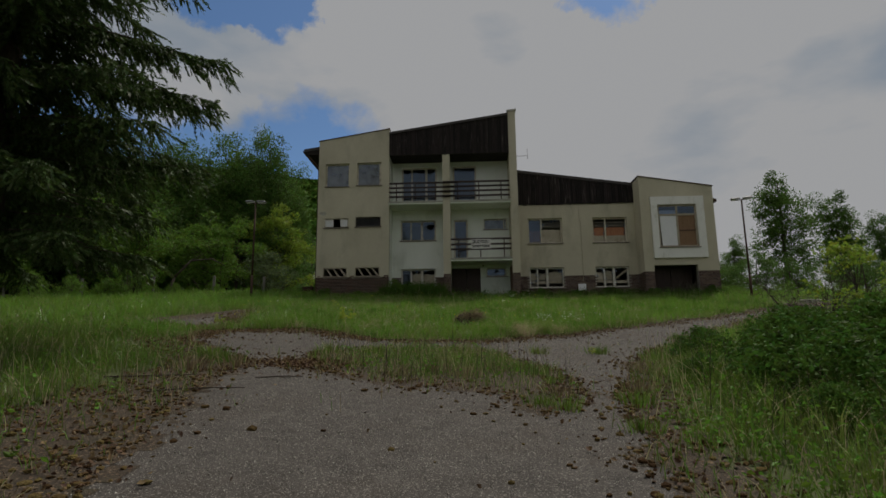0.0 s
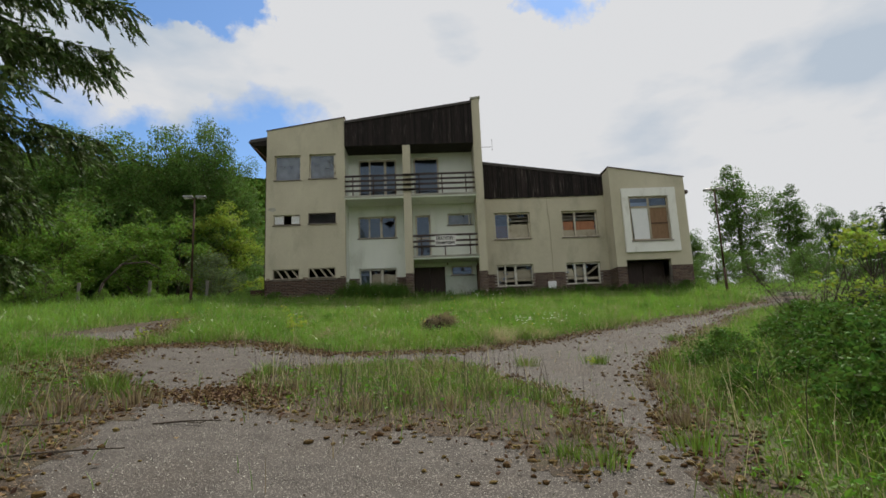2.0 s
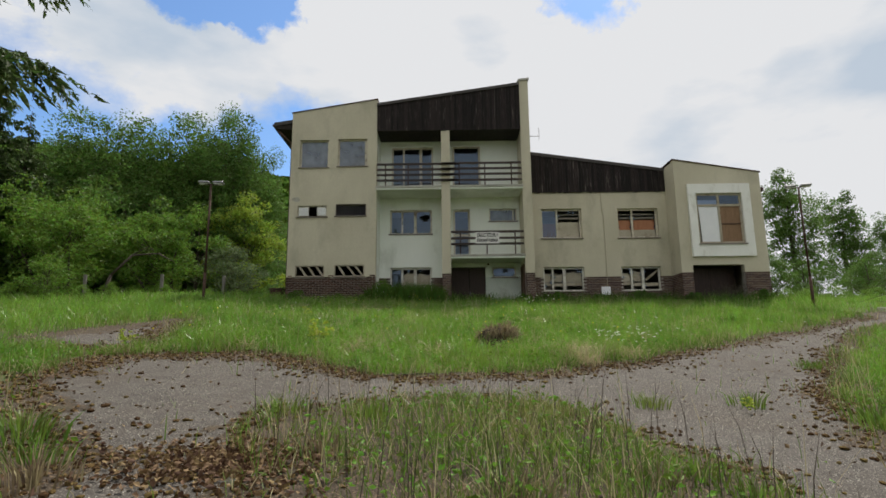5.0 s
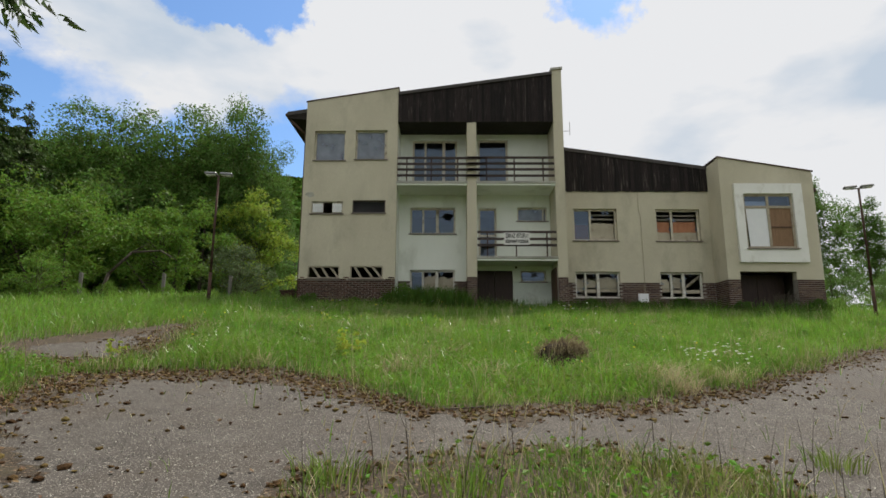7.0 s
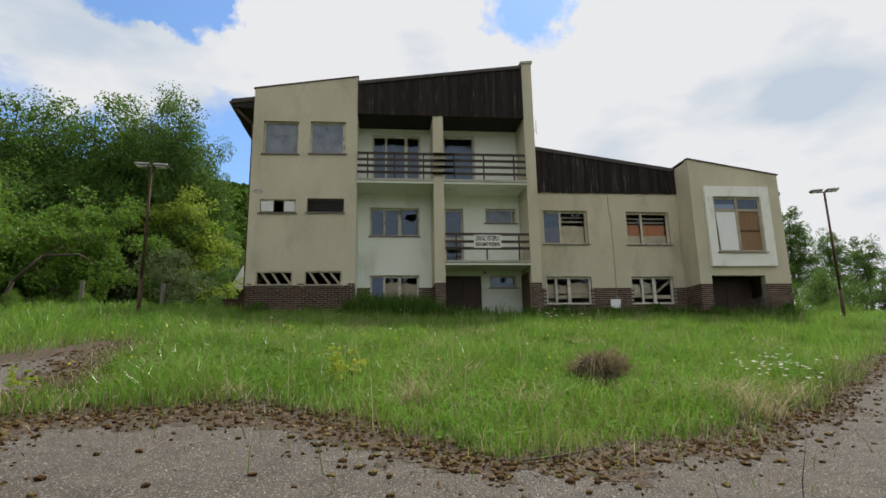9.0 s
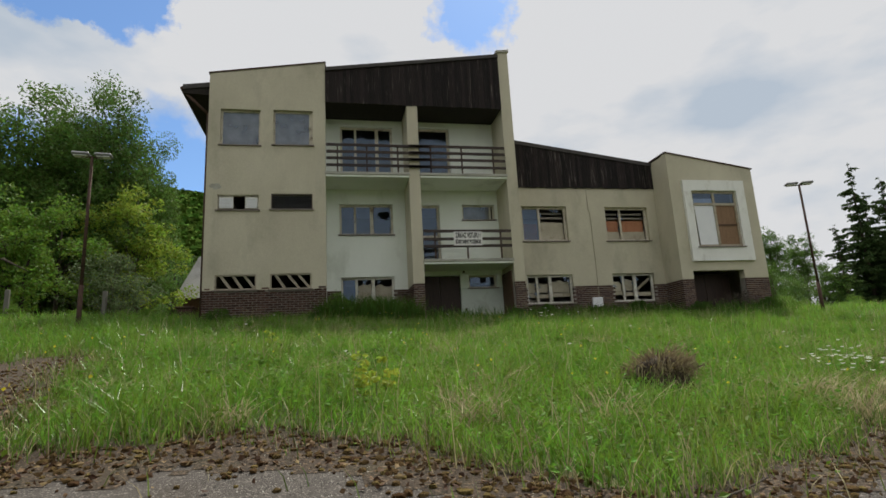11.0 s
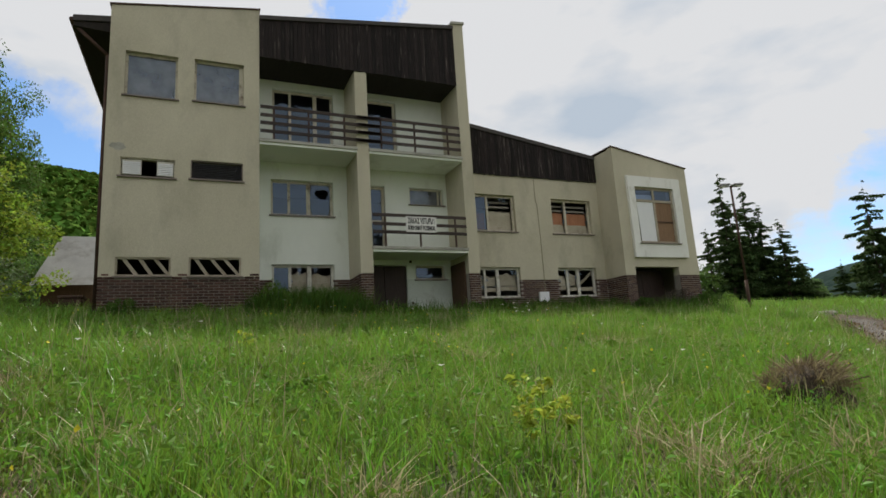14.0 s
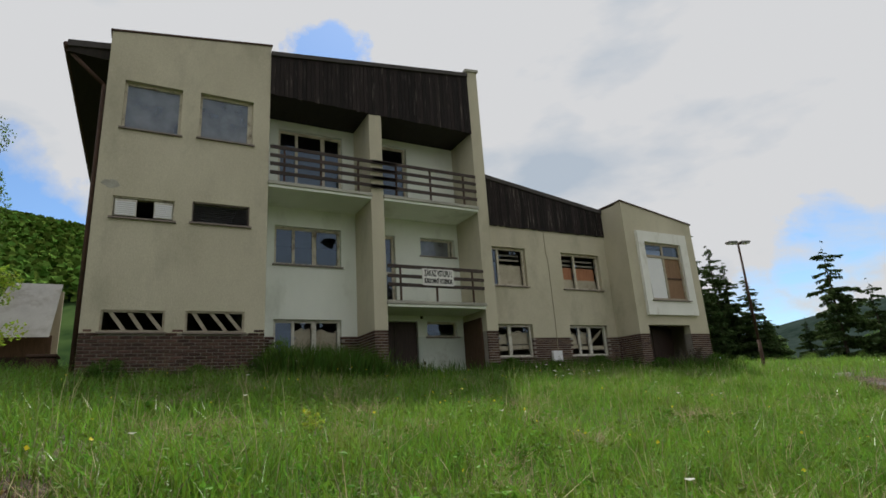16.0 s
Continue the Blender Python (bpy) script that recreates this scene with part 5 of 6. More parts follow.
# grass, dry grass and litter
def blades(x, y, high, wide, material, name, label, kind_of, lean=0.45):
    """Bent blades of three triangles each, as one sheet."""
    n = len(x)
    a, b = rng.uniform(0, 2 * np.pi, n), rng.uniform(0, 2 * np.pi, n)
    z = ground_z(x, y)
    root = np.stack([x, y, z - 0.02], 1)
    side = np.stack([np.cos(a), np.sin(a), np.zeros(n)], 1) * wide[:, None] * 0.5
    bend = np.stack([np.cos(b), np.sin(b), np.zeros(n)], 1) * (high * rng.uniform(0.1, 1.0, n) * lean)[:, None]
    up = np.stack([np.zeros(n), np.zeros(n), high], 1)
    mid = root + up * 0.58 + bend * 0.35
    tip = root + up * 0.98 + bend
    verts = np.stack([root - side, root + side, mid - side * 0.75, mid + side * 0.75, tip], 1).reshape(-1, 3)
    base = np.arange(n)[:, None] * 5
    tris = np.concatenate([base + [0, 1, 3], base + [0, 3, 2], base + [2, 3, 4]])
    return tagged(sheet(name, verts, tris, material), label, kind_of, kind="stuff")


def sown(x0, x1, y0, y1, per_m2):
    n = int((x1 - x0) * (y1 - y0) * per_m2)
    x, y = rng.uniform(x0, x1, n), rng.uniform(y0, y1, n)
    return x, y


def patchy(x, y):
    """Slow changes of growth over the meadow, 0 to 1."""
    return np.clip(0.5 + 0.30 * np.sin(0.9 * x + 0.5 * y + 1.0) + 0.25 * np.sin(1.7 * y - 0.8 * x) + 0.2 * np.sin(3.1 * x + 2.3 * y), 0, 1)


def off_house(x, y):
    return ~((x > -9.3) & (x < 11.8) & (y > 28.1) & ~((x > -5.4) & (x < 1.03) & (y < 29.4)) & ~((x > 1.4) & (x < 7.9) & (y < 29.7)))


gx, gy = [], []
for x0, x1, y0, y1, per in ((-9.5, 4.5, 12.0, 20.0, 1150), (-10, 12, 20, 29.6, 470), (4.5, 14, 12, 20, 420), (-14, -4, 2, 12, 520), (-4.4, 0.3, 5.5, 12, 900), (0.0, 7, 2.5, 12, 620), (7, 14, 2, 12, 250),
                            (-24, -14, 4, 30, 110), (-14, -9.5, 12, 30, 330), (12, 26, 14, 36, 110), (26, 48, 8, 42, 25)):
    x, y = sown(x0, x1, y0, y1, per)
    gx.append(x)
    gy.append(y)
gx, gy = np.concatenate(gx), np.concatenate(gy)
inside = paved(gx, gy)
isle = in_outline(gx, gy, ISLAND)
ragged = 0.35 * np.sin(2.3 * gy + 1.4 * np.sin(1.7 * gx)) + 0.25 * np.sin(5.1 * gy + 2.2 * gx)
edge = np.where((gx < -3) & (gy < 12) & ~isle, -1.25 + ragged, np.where((gx > -0.3) & (gy < 14) & ~isle, -0.62 + ragged * 0.9, np.where(isle, -0.42 + 0.6 * ragged, -0.25)))
chance = np.where(inside > 0.05, 0.004, np.where(inside > edge, np.where(gx > -0.3, 0.24, 0.16), 0.92)) * (0.55 + 0.45 * patchy(gx, gy))
core = np.exp(-((gx + 1.75) / 1.25) ** 2 - ((gy - 9.3) / 1.25) ** 2) + 0.8 * np.exp(-((gx + 1.8) / 1.3) ** 2 - ((gy - 11.1) / 0.45) ** 2)
core = np.clip(core * (0.6 + 0.8 * patchy(gx * 2.1, gy * 1.7)), 0, 1)
chance = np.where(isle, 0.08 + 0.75 * core, chance)
keep = (rng.uniform(size=len(gx)) < chance) & off_house(gx, gy)
gx, gy, inside = gx[keep], gy[keep], inside[keep]
clear = (((gx + 1.30) / 0.40) ** 2 + ((gy - 16.2) / 0.42) ** 2) > 1
gx, gy, inside = gx[clear], gy[clear], inside[clear]
tuft = np.clip(0.5 + 0.5 * np.sin(4.1 * gx + 2.0 * np.sin(2.7 * gy)) * np.sin(3.7 * gy + 1.8 * np.sin(3.3 * gx)), 0, 1)
tall = 0.07 + 0.09 * np.clip(-inside / 1.2, 0, 1) + 0.07 * patchy(gx * 1.3, gy) + 0.16 * tuft ** 1.6
tall = np.where((gx > 1.2) & (gy < 15) & (inside < -0.9), tall + 0.12, tall)
tall = np.where(gx < -9, tall + 0.06, tall)
isle = in_outline(gx, gy, ISLAND)
tall = np.where(isle, tall * 0.85, tall)
tall = tall * rng.uniform(0.5, 1.5, len(gx))
away = np.clip(np.hypot(gx + 4, gy - 11) / 10, 0.6, 3.0)
wide = (0.006 + 0.005 * away) * rng.uniform(0.7, 1.3, len(gx))
# sunlit tone on the meadow, dimmer copy of the grass along the drive
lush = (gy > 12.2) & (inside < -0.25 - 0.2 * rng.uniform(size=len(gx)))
blades(gx[lush], gy[lush], tall[lush], wide[lush], M_GRASS, "meadow_grass", "lush green uncut grass, toned as sunlit", "grass", lean=0.85)
blades(gx[~lush], gy[~lush], tall[~lush], wide[~lush], M_VERGE_DIM, "verge_grass", "thin yellowing grass along the drive, toned as less sunlit", "grass", lean=0.85)

herb = rng.uniform(size=len(gx)) < np.where(inside < -0.35, 0.42 + 0.3 * ((gx > 0.5) & (gy < 9)), 0.06) * (0.35 + 0.65 * patchy(gy * 1.1, gx * 1.4 + 2))
hxy = np.stack([gx[herb] + rng.normal(0, 0.04, herb.sum()), gy[herb] + rng.normal(0, 0.04, herb.sum())], 1)
at = np.column_stack([hxy, ground_z(hxy[:, 0], hxy[:, 1]) + tall[herb] * rng.uniform(0.25, 0.95, herb.sum())])
verts, tris = leaf_arrays(at, 0.06, flat=0.6, slim=0.55)
tagged(sheet("meadow_herbs", verts, tris, M_HERB), "low leafy herbs among the grass", "herbs", kind="stuff")

pick = rng.uniform(size=len(gx)) < np.where(inside > -0.55, 0.30, 0.035 + 0.10 * isle + 0.10 * ((gy < 12) & (gx > -4.6)) + 0.03 * (gy < 20) + 0.06 * (patchy(gx * 0.7 + 3, gy * 0.9) > 0.72))
dx, dy = gx[pick] + rng.normal(0, 0.05, pick.sum()), gy[pick] + rng.normal(0, 0.05, pick.sum())
blades(dx, dy, tall[pick] * rng.uniform(0.6, 1.25, pick.sum()), np.full(pick.sum(), 0.009), M_DRY, "dry_grass", "dry straw-coloured grass along the edges", "grass", lean=1.1)

# tufts that have broken through the asphalt and the leaf litter
def grass_tuft(material, label, high, n):
    bm = bmesh.new()
    for _ in range(n):
        a, r, b = rng.uniform(0, 6.28), 0.26 * rng.uniform(0, 1), rng.uniform(0, 6.28)
        h, w = high * rng.uniform(0.45, 1.0), 0.006
        p = Vector((r * math.cos(a), r * math.sin(a), -0.01))
        out = Vector((math.cos(a), math.sin(a), 0)) * h * rng.uniform(0.1, 0.7)
        side = Vector((math.cos(b), math.sin(b), 0)) * w
        mid = p + Vector((0, 0, h * 0.6)) + out * 0.35
        v = [bm.verts.new(c) for c in (p - side, p + side, mid + side * 0.8, mid - side * 0.8, p + Vector((0, 0, h * 0.95)) + out)]
        bm.faces.new((v[0], v[1], v[2], v[3]))
        bm.faces.new((v[3], v[2], v[4]))
    return tagged(part("grass_tuft", bm, material), label, "grass", group="tufts in the asphalt")


green_tuft = stand(grass_tuft(M_VERGE_DIM, "green grass tuft growing through the asphalt", 0.26, 90), 1.4, 11.8)
for x, y, turn, size in ((0.1, 11.6, 50, 0.9), (-0.35, 8.5, 90, 0.8), (-0.55, 8.9, 30, 0.9), (-0.2, 7.8, 190, 0.6), (-0.3, 6.2, 240, 0.8), (-0.55, 6.4, 10, 0.7), (4.3, 15.2, 70, 0.9), (2.4, 11.1, 130, 1.3), (2.2, 10.7, 20, 1.1),
                         (-5.6, 9.1, 300, 1.2), (-5.9, 9.5, 80, 1.0), (-5.2, 8.7, 200, 0.9), (-3.1, 10.4, 260, 1.0), (-4.0, 10.5, 100, 1.0), (0.3, 5.4, 160, 0.8), (0.6, 6.6, 210, 1.0)):
    repeat(green_tuft, x, y, turn, size)
dry_tuft = stand(grass_tuft(M_STRAW, "withered straw-coloured grass tuft at the asphalt edge", 0.26, 80), -1.4, 8.0)
for x, y, turn, size in ((-2.4, 8.0, 40, 1.0), (-1.9, 8.3, 120, 1.1), (-0.9, 8.7, 200, 0.9), (-3.3, 9.2, 300, 0.9), (-0.9, 10.4, 60, 0.8), (-4.9, 8.3, 10, 1.1), (-5.4, 7.9, 170, 1.2), (-0.3, 7.0, 250, 0.8), (0.9, 7.4, 310, 1.0), (1.5, 9.4, 90, 1.1)):
    repeat(dry_tuft, x, y, turn, size)

# straw tussocks
tx, ty, th = [], [], []
for cx, cy in np.concatenate([rng.uniform((-9, 14.2), (9, 26), (60, 2)), rng.normal((0.4, 15.6), (1.6, 0.7), (26, 2)), rng.normal((-5.0, 21.5), (1.5, 1.8), (16, 2))]):
    if paved(np.array([cx]), np.array([cy]))[0] < -0.2:
        m, size = 70, rng.uniform(0.5, 1.1)
        tx.append(cx + rng.normal(0, 0.16 * size, m))
        ty.append(cy + rng.normal(0, 0.12 * size, m))
        th.append(size * rng.uniform(0.18, 0.44, m))
tx, ty, th = np.concatenate(tx), np.concatenate(ty), np.concatenate(th)
blades(tx, ty, th, np.full(len(tx), 0.012), M_DRY, "straw_tussocks", "pale dry tussocks in the meadow", "grass", lean=1.9)

# rank growth along the foot of the house
wx = np.concatenate([rng.uniform(-9.2, 11.5, 5200), rng.normal(-4.0, 0.9, 2600)])
wy = np.where((wx > -5.35) & (wx < 1.0), rng.uniform(27.2, 29.3, len(wx)), np.where((wx > 1.5) & (wx < 7.8), rng.uniform(28.0, 29.6, len(wx)), rng.uniform(26.9, 28.05, len(wx))))
keep = off_house(wx, wy) & ~((wx > -2.3) & (wx < 0.9) & (wy > 28))
wx, wy = wx[keep], wy[keep]
blades(wx, wy, rng.uniform(0.25, 0.75, len(wx)) * np.where(np.abs(wx + 4.0) < 1.6, 1.35, np.where(wx < -5.5, 0.6, 0.9)), np.full(len(wx), 0.022), M_WEED, "rank_weeds", "rank dark weeds along the foot of the house", "weeds", lean=0.7)

# ripe stalks standing above the grass
sx, sy = sown(-9, 12, 5, 28, 4)
keep = (paved(sx, sy) < -0.05) & off_house(sx, sy)
sx, sy = sx[keep], sy[keep]
blades(sx, sy, rng.uniform(0.45, 0.85, len(sx)), np.full(len(sx), 0.007), M_DRY, "ripe_stalks", "thin ripe grass stalks", "grass", lean=0.5)
ix, iy = sown(-4, 0, 6.5, 11.3, 11)
keep = in_outline(ix, iy, ISLAND)
blades(ix[keep], iy[keep], rng.uniform(0.35, 0.8, keep.sum()), np.full(keep.sum(), 0.007), M_BARK, "dark_stalks", "thin dark dead stalks", "weeds", lean=0.35)

rx, ry = sown(1.2, 6.5, 4.5, 11.5, 7)
keep = paved(rx, ry) < -0.5
blades(rx[keep], ry[keep], rng.uniform(0.6, 1.15, keep.sum()), np.full(keep.sum(), 0.010), M_BARK, "dock_stalks", "thin brown dead dock stalks in the thicket", "weeds", lean=0.5)

# dead leaves along the edges of the asphalt
lx, ly = sown(-9.5, 12, 3, 24, 520)
d = paved(lx, ly)
heap = np.exp(-((lx + 4.0) ** 2 / 0.5 + (ly - 8.75) ** 2 / 0.32))
rim = np.exp(-((d - 0.02) / np.where((lx < -3.4) & (ly > 12), 0.42, 0.22)) ** 2) * np.where((ly > 11.8) & (ly < 17), 0.9, 0.28) + np.exp(-((d - 0.3) / 0.35) ** 2) * 0.07 + 0.003 * (d > 0)
keep = rng.uniform(size=len(lx)) < np.clip(rim + heap + 0.42 * ((d < 0.1) & (d > -1.25) & (lx < -3) & (ly < 12) & ~in_outline(lx, ly, ISLAND))
                                           + 0.30 * ((d < 0.15) & (d > -0.75) & (lx > -0.3) & (ly < 13)) + 0.16 * in_outline(lx, ly, ISLAND) * (d > -0.5), 0, 1)
lx, ly = lx[keep], ly[keep]
mossy = rng.uniform(size=len(lx)) < 0.34
leafy = ~mossy & (rng.uniform(size=len(lx)) < 0.6)


def cushions(x, y, size, name, label):
    """Low bumpy cushions, as one mesh."""
    bm = bmesh.new()
    bmesh.ops.create_icosphere(bm, subdivisions=1, radius=1.0)
    ball = np.array([v.co for v in bm.verts])
    tri = np.array([[v.index for v in f.verts] for f in bm.faces])
    bm.free()
    n = len(x)
    shape = ball[None] * rng.uniform(0.7, 1.3, (n, len(ball), 1)) * size[:, None, None] * np.stack([rng.uniform(0.7, 1.4, n), rng.uniform(0.7, 1.4, n), rng.uniform(0.45, 0.8, n)], 1)[:, None]
    verts = shape + np.stack([x, y, ground_z(x, y) + 0.012 + 0.25 * size], 1)[:, None]
    faces = tri[None] + (np.arange(n) * len(ball))[:, None, None]
    return tagged(sheet(name, verts.reshape(-1, 3), faces.reshape(-1, 3), M_MOSS), label, "moss", kind="stuff")


cushions(lx[mossy], ly[mossy], 0.012 + 0.026 * rng.uniform(size=mossy.sum()) ** 1.6, "moss_cushions", "withered ochre-brown moss cushions along the asphalt edge")
# single cushions further out on the bare asphalt
ox, oy = sown(-8, 6, 9, 18, 16)
d = paved(ox, oy)
keep = (d > 0.1) & (rng.uniform(size=len(ox)) < np.exp(-d / 0.7))
cushions(ox[keep], oy[keep], 0.012 + 0.026 * rng.uniform(size=keep.sum()) ** 1.6, "scattered_moss", "scattered brown moss cushions on the asphalt")
lx, ly = lx[leafy], ly[leafy]
at = np.stack([lx, ly, ground_z(lx, ly) + 0.024 + rng.uniform(0, 0.025, len(lx))], 1)
hp = np.stack([rng.normal(-3.95, 0.38, 1500), rng.normal(8.8, 0.26, 1500)], 1)
at = np.concatenate([at, np.column_stack([hp, ground_z(hp[:, 0], hp[:, 1]) + 0.02 + rng.uniform(0, 0.05, 1500)])])
verts, tris = leaf_arrays(at, 0.05, flat=0.55, slim=0.7)
tagged(sheet("leaf_litter", verts, tris, M_LITTER), "brown dead leaves along the asphalt edge", "leaves", kind="stuff")

# gravel crumbs on the asphalt
cx, cy = sown(-6, 3, 1.5, 15, 260)
keep = paved(cx, cy) > 0.0
cx, cy = cx[keep], cy[keep]
at = np.stack([cx, cy, ground_z(cx, cy) + 0.014], 1)
verts, tris = leaf_arrays(at, 0.012, flat=0.6, slim=0.9)
tagged(sheet("gravel", verts, tris, M_CONC), "loose pale gravel on the asphalt", "gravel", kind="stuff")

# flowers
fx = np.concatenate([rng.normal(0.8, 0.35, 26), rng.normal(1.8, 0.3, 22), rng.normal(0.75, 0.3, 10), rng.uniform(-9, 9, 22)])
fy = np.concatenate([rng.normal(15.6, 0.2, 26), rng.normal(16.4, 0.25, 22), rng.normal(24.5, 0.4, 10), rng.uniform(15, 27, 22)])
fz = ground_z(fx, fy)
stem = rng.uniform(0.38, 0.58, len(fx))
blades(fx, fy, stem, np.full(len(fx), 0.006), M_GRASS, "flower_stems", "thin green flower stems", "flowers", lean=0.05)
bm = bmesh.new()
for x, y, z in zip(fx, fy, fz + stem - 0.02):
    ring = [bm.verts.new((x + 0.032 * math.cos(t * 0.785), y + 0.032 * math.sin(t * 0.785), z + 0.008)) for t in range(8)]
    mid = bm.verts.new((x, y, z - 0.004))
    for i in range(8):
        bm.faces.new((mid, ring[i], ring[(i + 1) % 8]))
tagged(part("daisies", bm, M_PETAL), "small white daisies in the grass", "flowers", kind="stuff")
yx, yy = sown(-10, 2, 15, 27, 1.0)
verts, tris = leaf_arrays(np.stack([yx, yy, ground_z(yx, yy) + rng.uniform(0.3, 0.42, len(yx))], 1), 0.035, flat=0.9, slim=0.95)
tagged(sheet("buttercups", verts, tris, M_YPETAL), "small yellow flowers in the grass", "flowers", kind="stuff")

# the old stump mound in the meadow, hung with withered grass
hx, hy = -1.30, 16.2
hz = float(ground_z(hx, hy))
bm = bmesh.new()
bmesh.ops.create_icosphere(bm, subdivisions=4, radius=0.5)
for v in bm.verts:
    k = 1 + 0.30 * noise.noise(v.co * 2.6) + 0.16 * noise.noise(v.co * 7) + 0.06 * noise.noise(v.co * 18)
    v.co = Vector((v.co.x * k * 0.80, v.co.y * k * 0.75, v.co.z * k * 0.72))
hummock = tagged(part("hummock", bm, M_DIRT, smooth=True), "dark earth mound under withered hanging grass", "mound")
hummock.location = (hx, hy, hz + 0.08)
n = 1100
a, r = rng.uniform(0, 2 * np.pi, n), 0.38 * rng.uniform(0, 1, n) ** 0.4
r *= np.where(np.sin(a) < -0.3, 0.85, 1.0)
root = np.stack([hx + r * np.cos(a), hy + 0.85 * r * np.sin(a), hz + 0.42 - 0.9 * np.maximum(0, r - 0.12) + rng.uniform(0, 0.03, n)], 1)
out = np.stack([np.cos(a), np.sin(a), np.zeros(n)], 1) + 0.5 * spin(n)
length = rng.uniform(0.08, 0.32, n)[:, None] * np.where(np.cos(a) > 0.2, 1.35, 0.9)[:, None]
mid = root + out * length * 0.45 + np.array([0, 0, 1]) * length * rng.uniform(0.1, 0.5, (n, 1))
tip = root + out * length * 0.6 - np.array([0, 0, 1]) * length * rng.uniform(0.0, 0.7, (n, 1))
side = np.cross(out, spin(n)) * 0.005
verts = np.stack([root - side, root + side, mid - side, mid + side, tip], 1).reshape(-1, 3)
base = np.arange(n)[:, None] * 5
tagged(sheet("hummock_grass", verts, np.concatenate([base + [0, 1, 3], base + [0, 3, 2], base + [2, 3, 4]]), M_STRAW), "withered grass hanging over the mound", "grass", kind="stuff")

# fallen twigs on the drive
for x, y, turn, length in ((-4.55, 6.3, 15, 1.1), (-3.9, 7.3, -10, 0.7), (-2.9, 13.0, 25, 0.9), (-5.6, 7.2, 5, 1.3)):
    bm = bmesh.new()
    limb(bm, (-length / 2, 0, 0.012), (length / 2, 0, 0.03), 0.012, 0.005, 0.05, 5, 4)
    limb(bm, (0, 0, 0.02), (length * 0.25, 0.15, 0.03), 0.006, 0.003, 0.02, 4, 2)
    twig = tagged(part("twig", bm, M_BARK), "dry fallen twig on the asphalt edge", "twig", group="fallen twigs")
    stand(twig, x, y, turn, 1, -0.02)


# ---- other things ----
def street_lamp(x, y, height, turn, heads):
    lamp = tagged(new("street_lamp"), "rusty steel lamp post with a flat %s head" % ("double" if heads == 2 else "wide"), "street lamp")
    bm = bmesh.new()
    tube(bm, (0, 0, -0.3), (0, 0, 1.2), 0.065, 0.060, 10)
    tube(bm, (0, 0, 1.2), (0, 0, height - 0.12), 0.045, 0.038, 10)
    part("post", bm, M_IRON, lamp, smooth=True)
    bm = bmesh.new()
    tube(bm, (-0.26, 0, height - 0.1), (0.26, 0, height - 0.1), 0.022, n=8)
    part("cross_arm", bm, M_IRON, lamp)
    for s in (-1, 1):
        bm = boxes((s * 0.27 - 0.21, s * 0.27 + 0.21, -0.14, 0.14, height - 0.075, height + 0.01), bevel=0.028)
        head = part("lamp_head", bm, M_TIN, lamp, "weathered grey lamp housing")
        part("diffuser", boxes((s * 0.27 - 0.16, s * 0.27 + 0.16, -0.1, 0.1, height - 0.10, height - 0.079)), M_WPAN, head, "milky diffuser")
    return stand(lamp, x, y, turn)


street_lamp(-11.65, 25.75, 4.85, 8, 2)
street_lamp(12.4, 27.15, 5.05, -20, 2)

shed = tagged(new("shed"), "small outbuilding with a pale sheet roof beside the house", "shed")
sz = float(ground_z(-13.5, 51))
bm = bmesh.new()
v = [bm.verts.new(c) for c in ((-15.74, 50.08, 8.58), (-12.46, 50.08, 8.58), (-12.46, 53.12, 12.1), (-14.94, 53.12, 12.1))]
bm.faces.new(v)
bmesh.ops.solidify(bm, geom=bm.faces[:], thickness=0.06)
part("roof", bm, M_SHEDR, shed, "pale weathered sheet roof")
part("wall", boxes((-15.3, -12.4, 50.7, 50.9, sz - 0.5, 8.75)), M_BROWNP, shed)
part("wall", boxes((-14.8, -12.4, 53.3, 53.5, sz - 0.5, 11.7)), M_SIDE, shed)
part("wall", prism([(50.9, sz - 0.5), (53.3, sz - 0.5), (53.3, 11.6), (50.9, 8.75)], 0, 0.2), M_SIDE, shed).matrix_basis = Matrix.Translation((-14.9, 0, 0)) @ Matrix(((0, 1, 0, 0), (1, 0, 0, 0), (0, 0, 1, 0), (0, 0, 0, 1)))
part("door", boxes((-14.6, -13.4, 50.63, 50.698, sz - 0.2, 7.6)), M_DOORD, shed, "dark shed door")

slab = tagged(part("concrete_slab", boxes((-0.75, 0.75, -0.22, 0.22, -0.08, 0.09), bevel=0.02), M_CONC), "pale broken concrete slab beside the road", "slab")
stand(slab, 14.3, 25.5, 25)

binn = tagged(new("metal_bin"), "dark rusty metal bin beside the house", "bin")
part("body", boxes((-10.15, -9.65, 28.95, 29.45, 4.5, 5.35), bevel=0.03), M_IRON, binn)
part("lid", boxes((-10.18, -9.62, 28.92, 29.48, 5.352, 5.42), bevel=0.015), M_IRON, binn, "dented metal lid")

post = tagged(new("fence_post"), "short grey concrete fence post at the wood's edge", "fence post", group="posts of the old fence")
part("shaft", boxes((-0.06, 0.06, -0.06, 0.06, -0.3, 1.05), bevel=0.012), M_POST, post)
stand(post, -12.6, 29.9)
for i, (x, y) in enumerate(((-15.1, 29.2), (-17.9, 28.2), (-21.2, 27.4), (-24.4, 26.3))):
    repeat(post, x, y, 10 + 7 * i, 1.0)

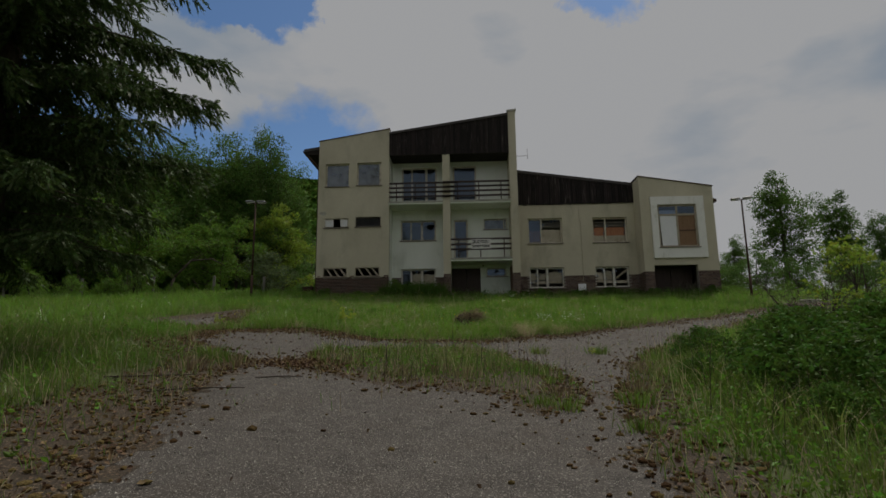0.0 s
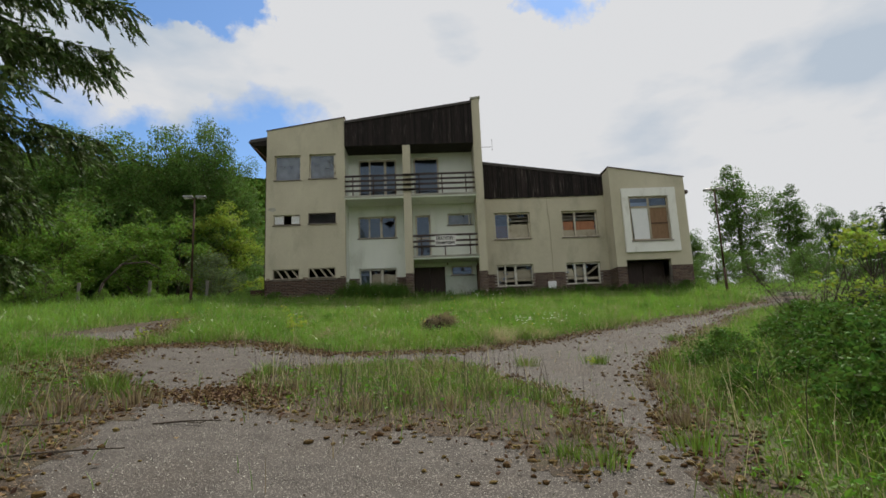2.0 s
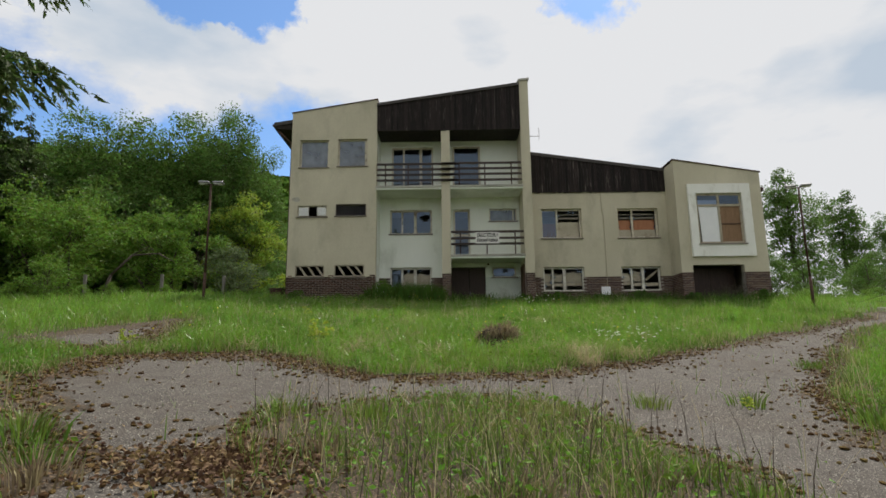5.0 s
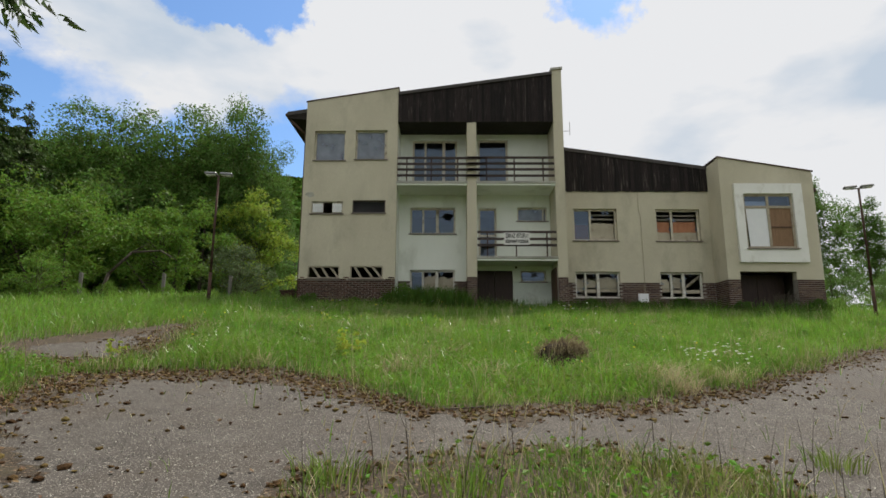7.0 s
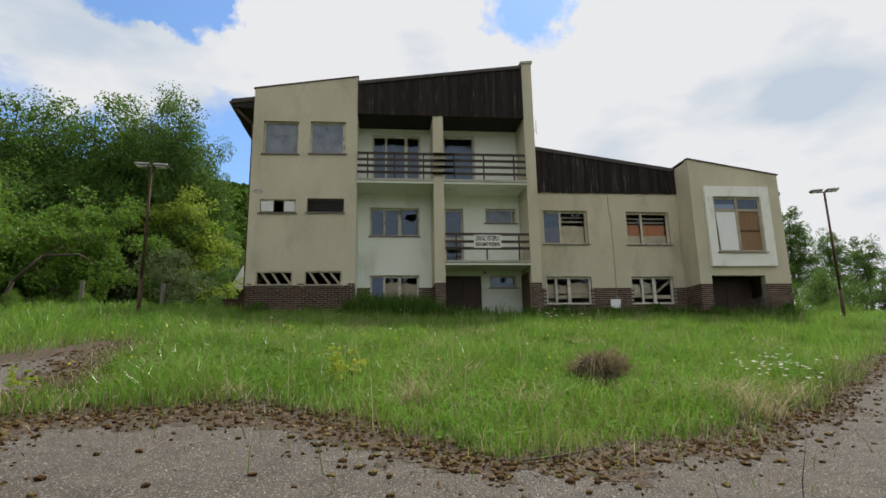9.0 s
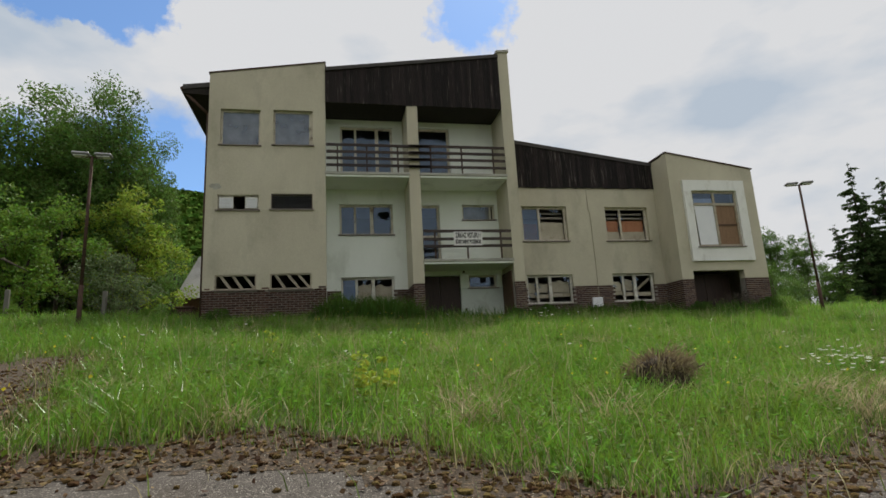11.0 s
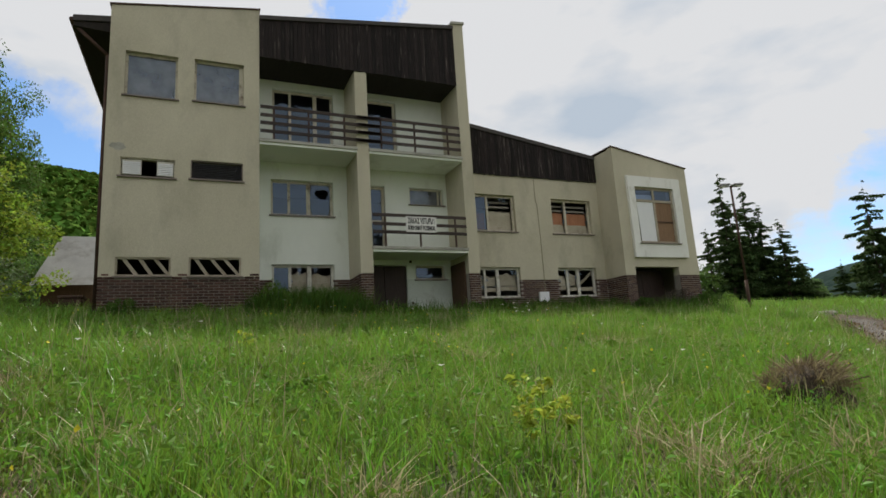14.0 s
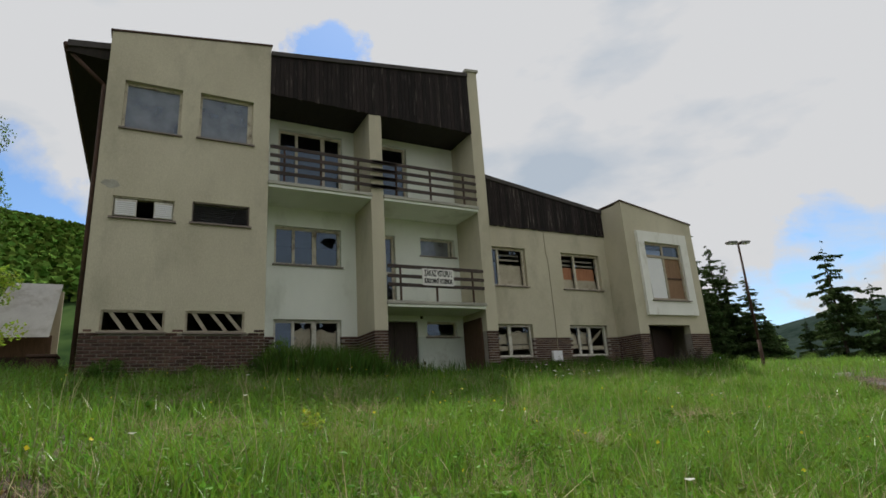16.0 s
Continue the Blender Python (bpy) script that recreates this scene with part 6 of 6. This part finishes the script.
# ---- distance ----
def hill(name, points, depth, rise, label, material=M_HILL):
    """A long wooded ridge: points are (x, y, height) along its crest."""
    verts, faces, cols = [], [], 9
    for i, (x, y, h) in enumerate(points):
        r = math.hypot(x, y)
        ux, uy = x / r, y / r
        for k in range(cols):
            t = k / (cols - 1)
            verts.append((x - ux * depth * (1 - t), y - uy * depth * (1 - t), 2 + (h - 2) * (math.sin(t * math.pi / 2) ** 1.2) + rise * noise.noise((x * 0.03 + k, y * 0.03, t * 5))))
    for i in range(len(points) - 1):
        for k in range(cols - 1):
            a = i * cols + k
            faces.append((a, a + cols, a + cols + 1, a + 1))
    return tagged(sheet(name, verts, faces, material, smooth=True), label, "hill", kind="structure")


def ridge(az0, az1, far, height, n=40):
    out = []
    for i in range(n + 1):
        t = i / n
        a = radians(az0 + (az1 - az0) * t)
        out.append((far * math.sin(a), far * math.cos(a), height(t) + 2.2 * math.sin(23 * t) + 1.3 * math.sin(57 * t + 1) + 0.8 * math.sin(131 * t)))
    return out


hill("backdrop_hill_west", ridge(-75, 12, 260, lambda t: 52 + 20 * math.sin(min(1, t * 1.15) * math.pi * 0.8)), 190, 3, "wooded green hillside behind the house")
hill("backdrop_hill_east", ridge(20, 100, 420, lambda t: 14 + 31 * min(1, max(0, (t - 0.385) / 0.10)) ** 0.8), 200, 3, "distant dark wooded ridge with haze in its colour", M_RIDGE)
hill("backdrop_ridge", ridge(100, 285, 420, lambda t: 26 + 8 * math.sin(t * 9)), 200, 3, "distant low ridge all round", M_RIDGE)

# woods on the near hill face
n = 60000
az, t = np.radians(rng.uniform(-48, 10, n)), rng.uniform(0.25, 1.0, n)
along = (np.degrees(az) + 75) / 87
crest = 52 + 20 * np.sin(np.minimum(1, along * 1.15) * np.pi * 0.8)
out = 260 - 190 * (1 - t)
at = np.stack([out * np.sin(az), out * np.cos(az), 2 + (crest - 2) * np.sin(t * np.pi / 2) ** 1.2 + rng.uniform(0.0, 2.6, n)], 1)
verts, tris = leaf_arrays(at, 1.6, flat=0.5, slim=0.85)
tagged(sheet("hill_woods", verts, tris, M_FARLEAF), "far green treetops on the hillside", "woods", kind="stuff")
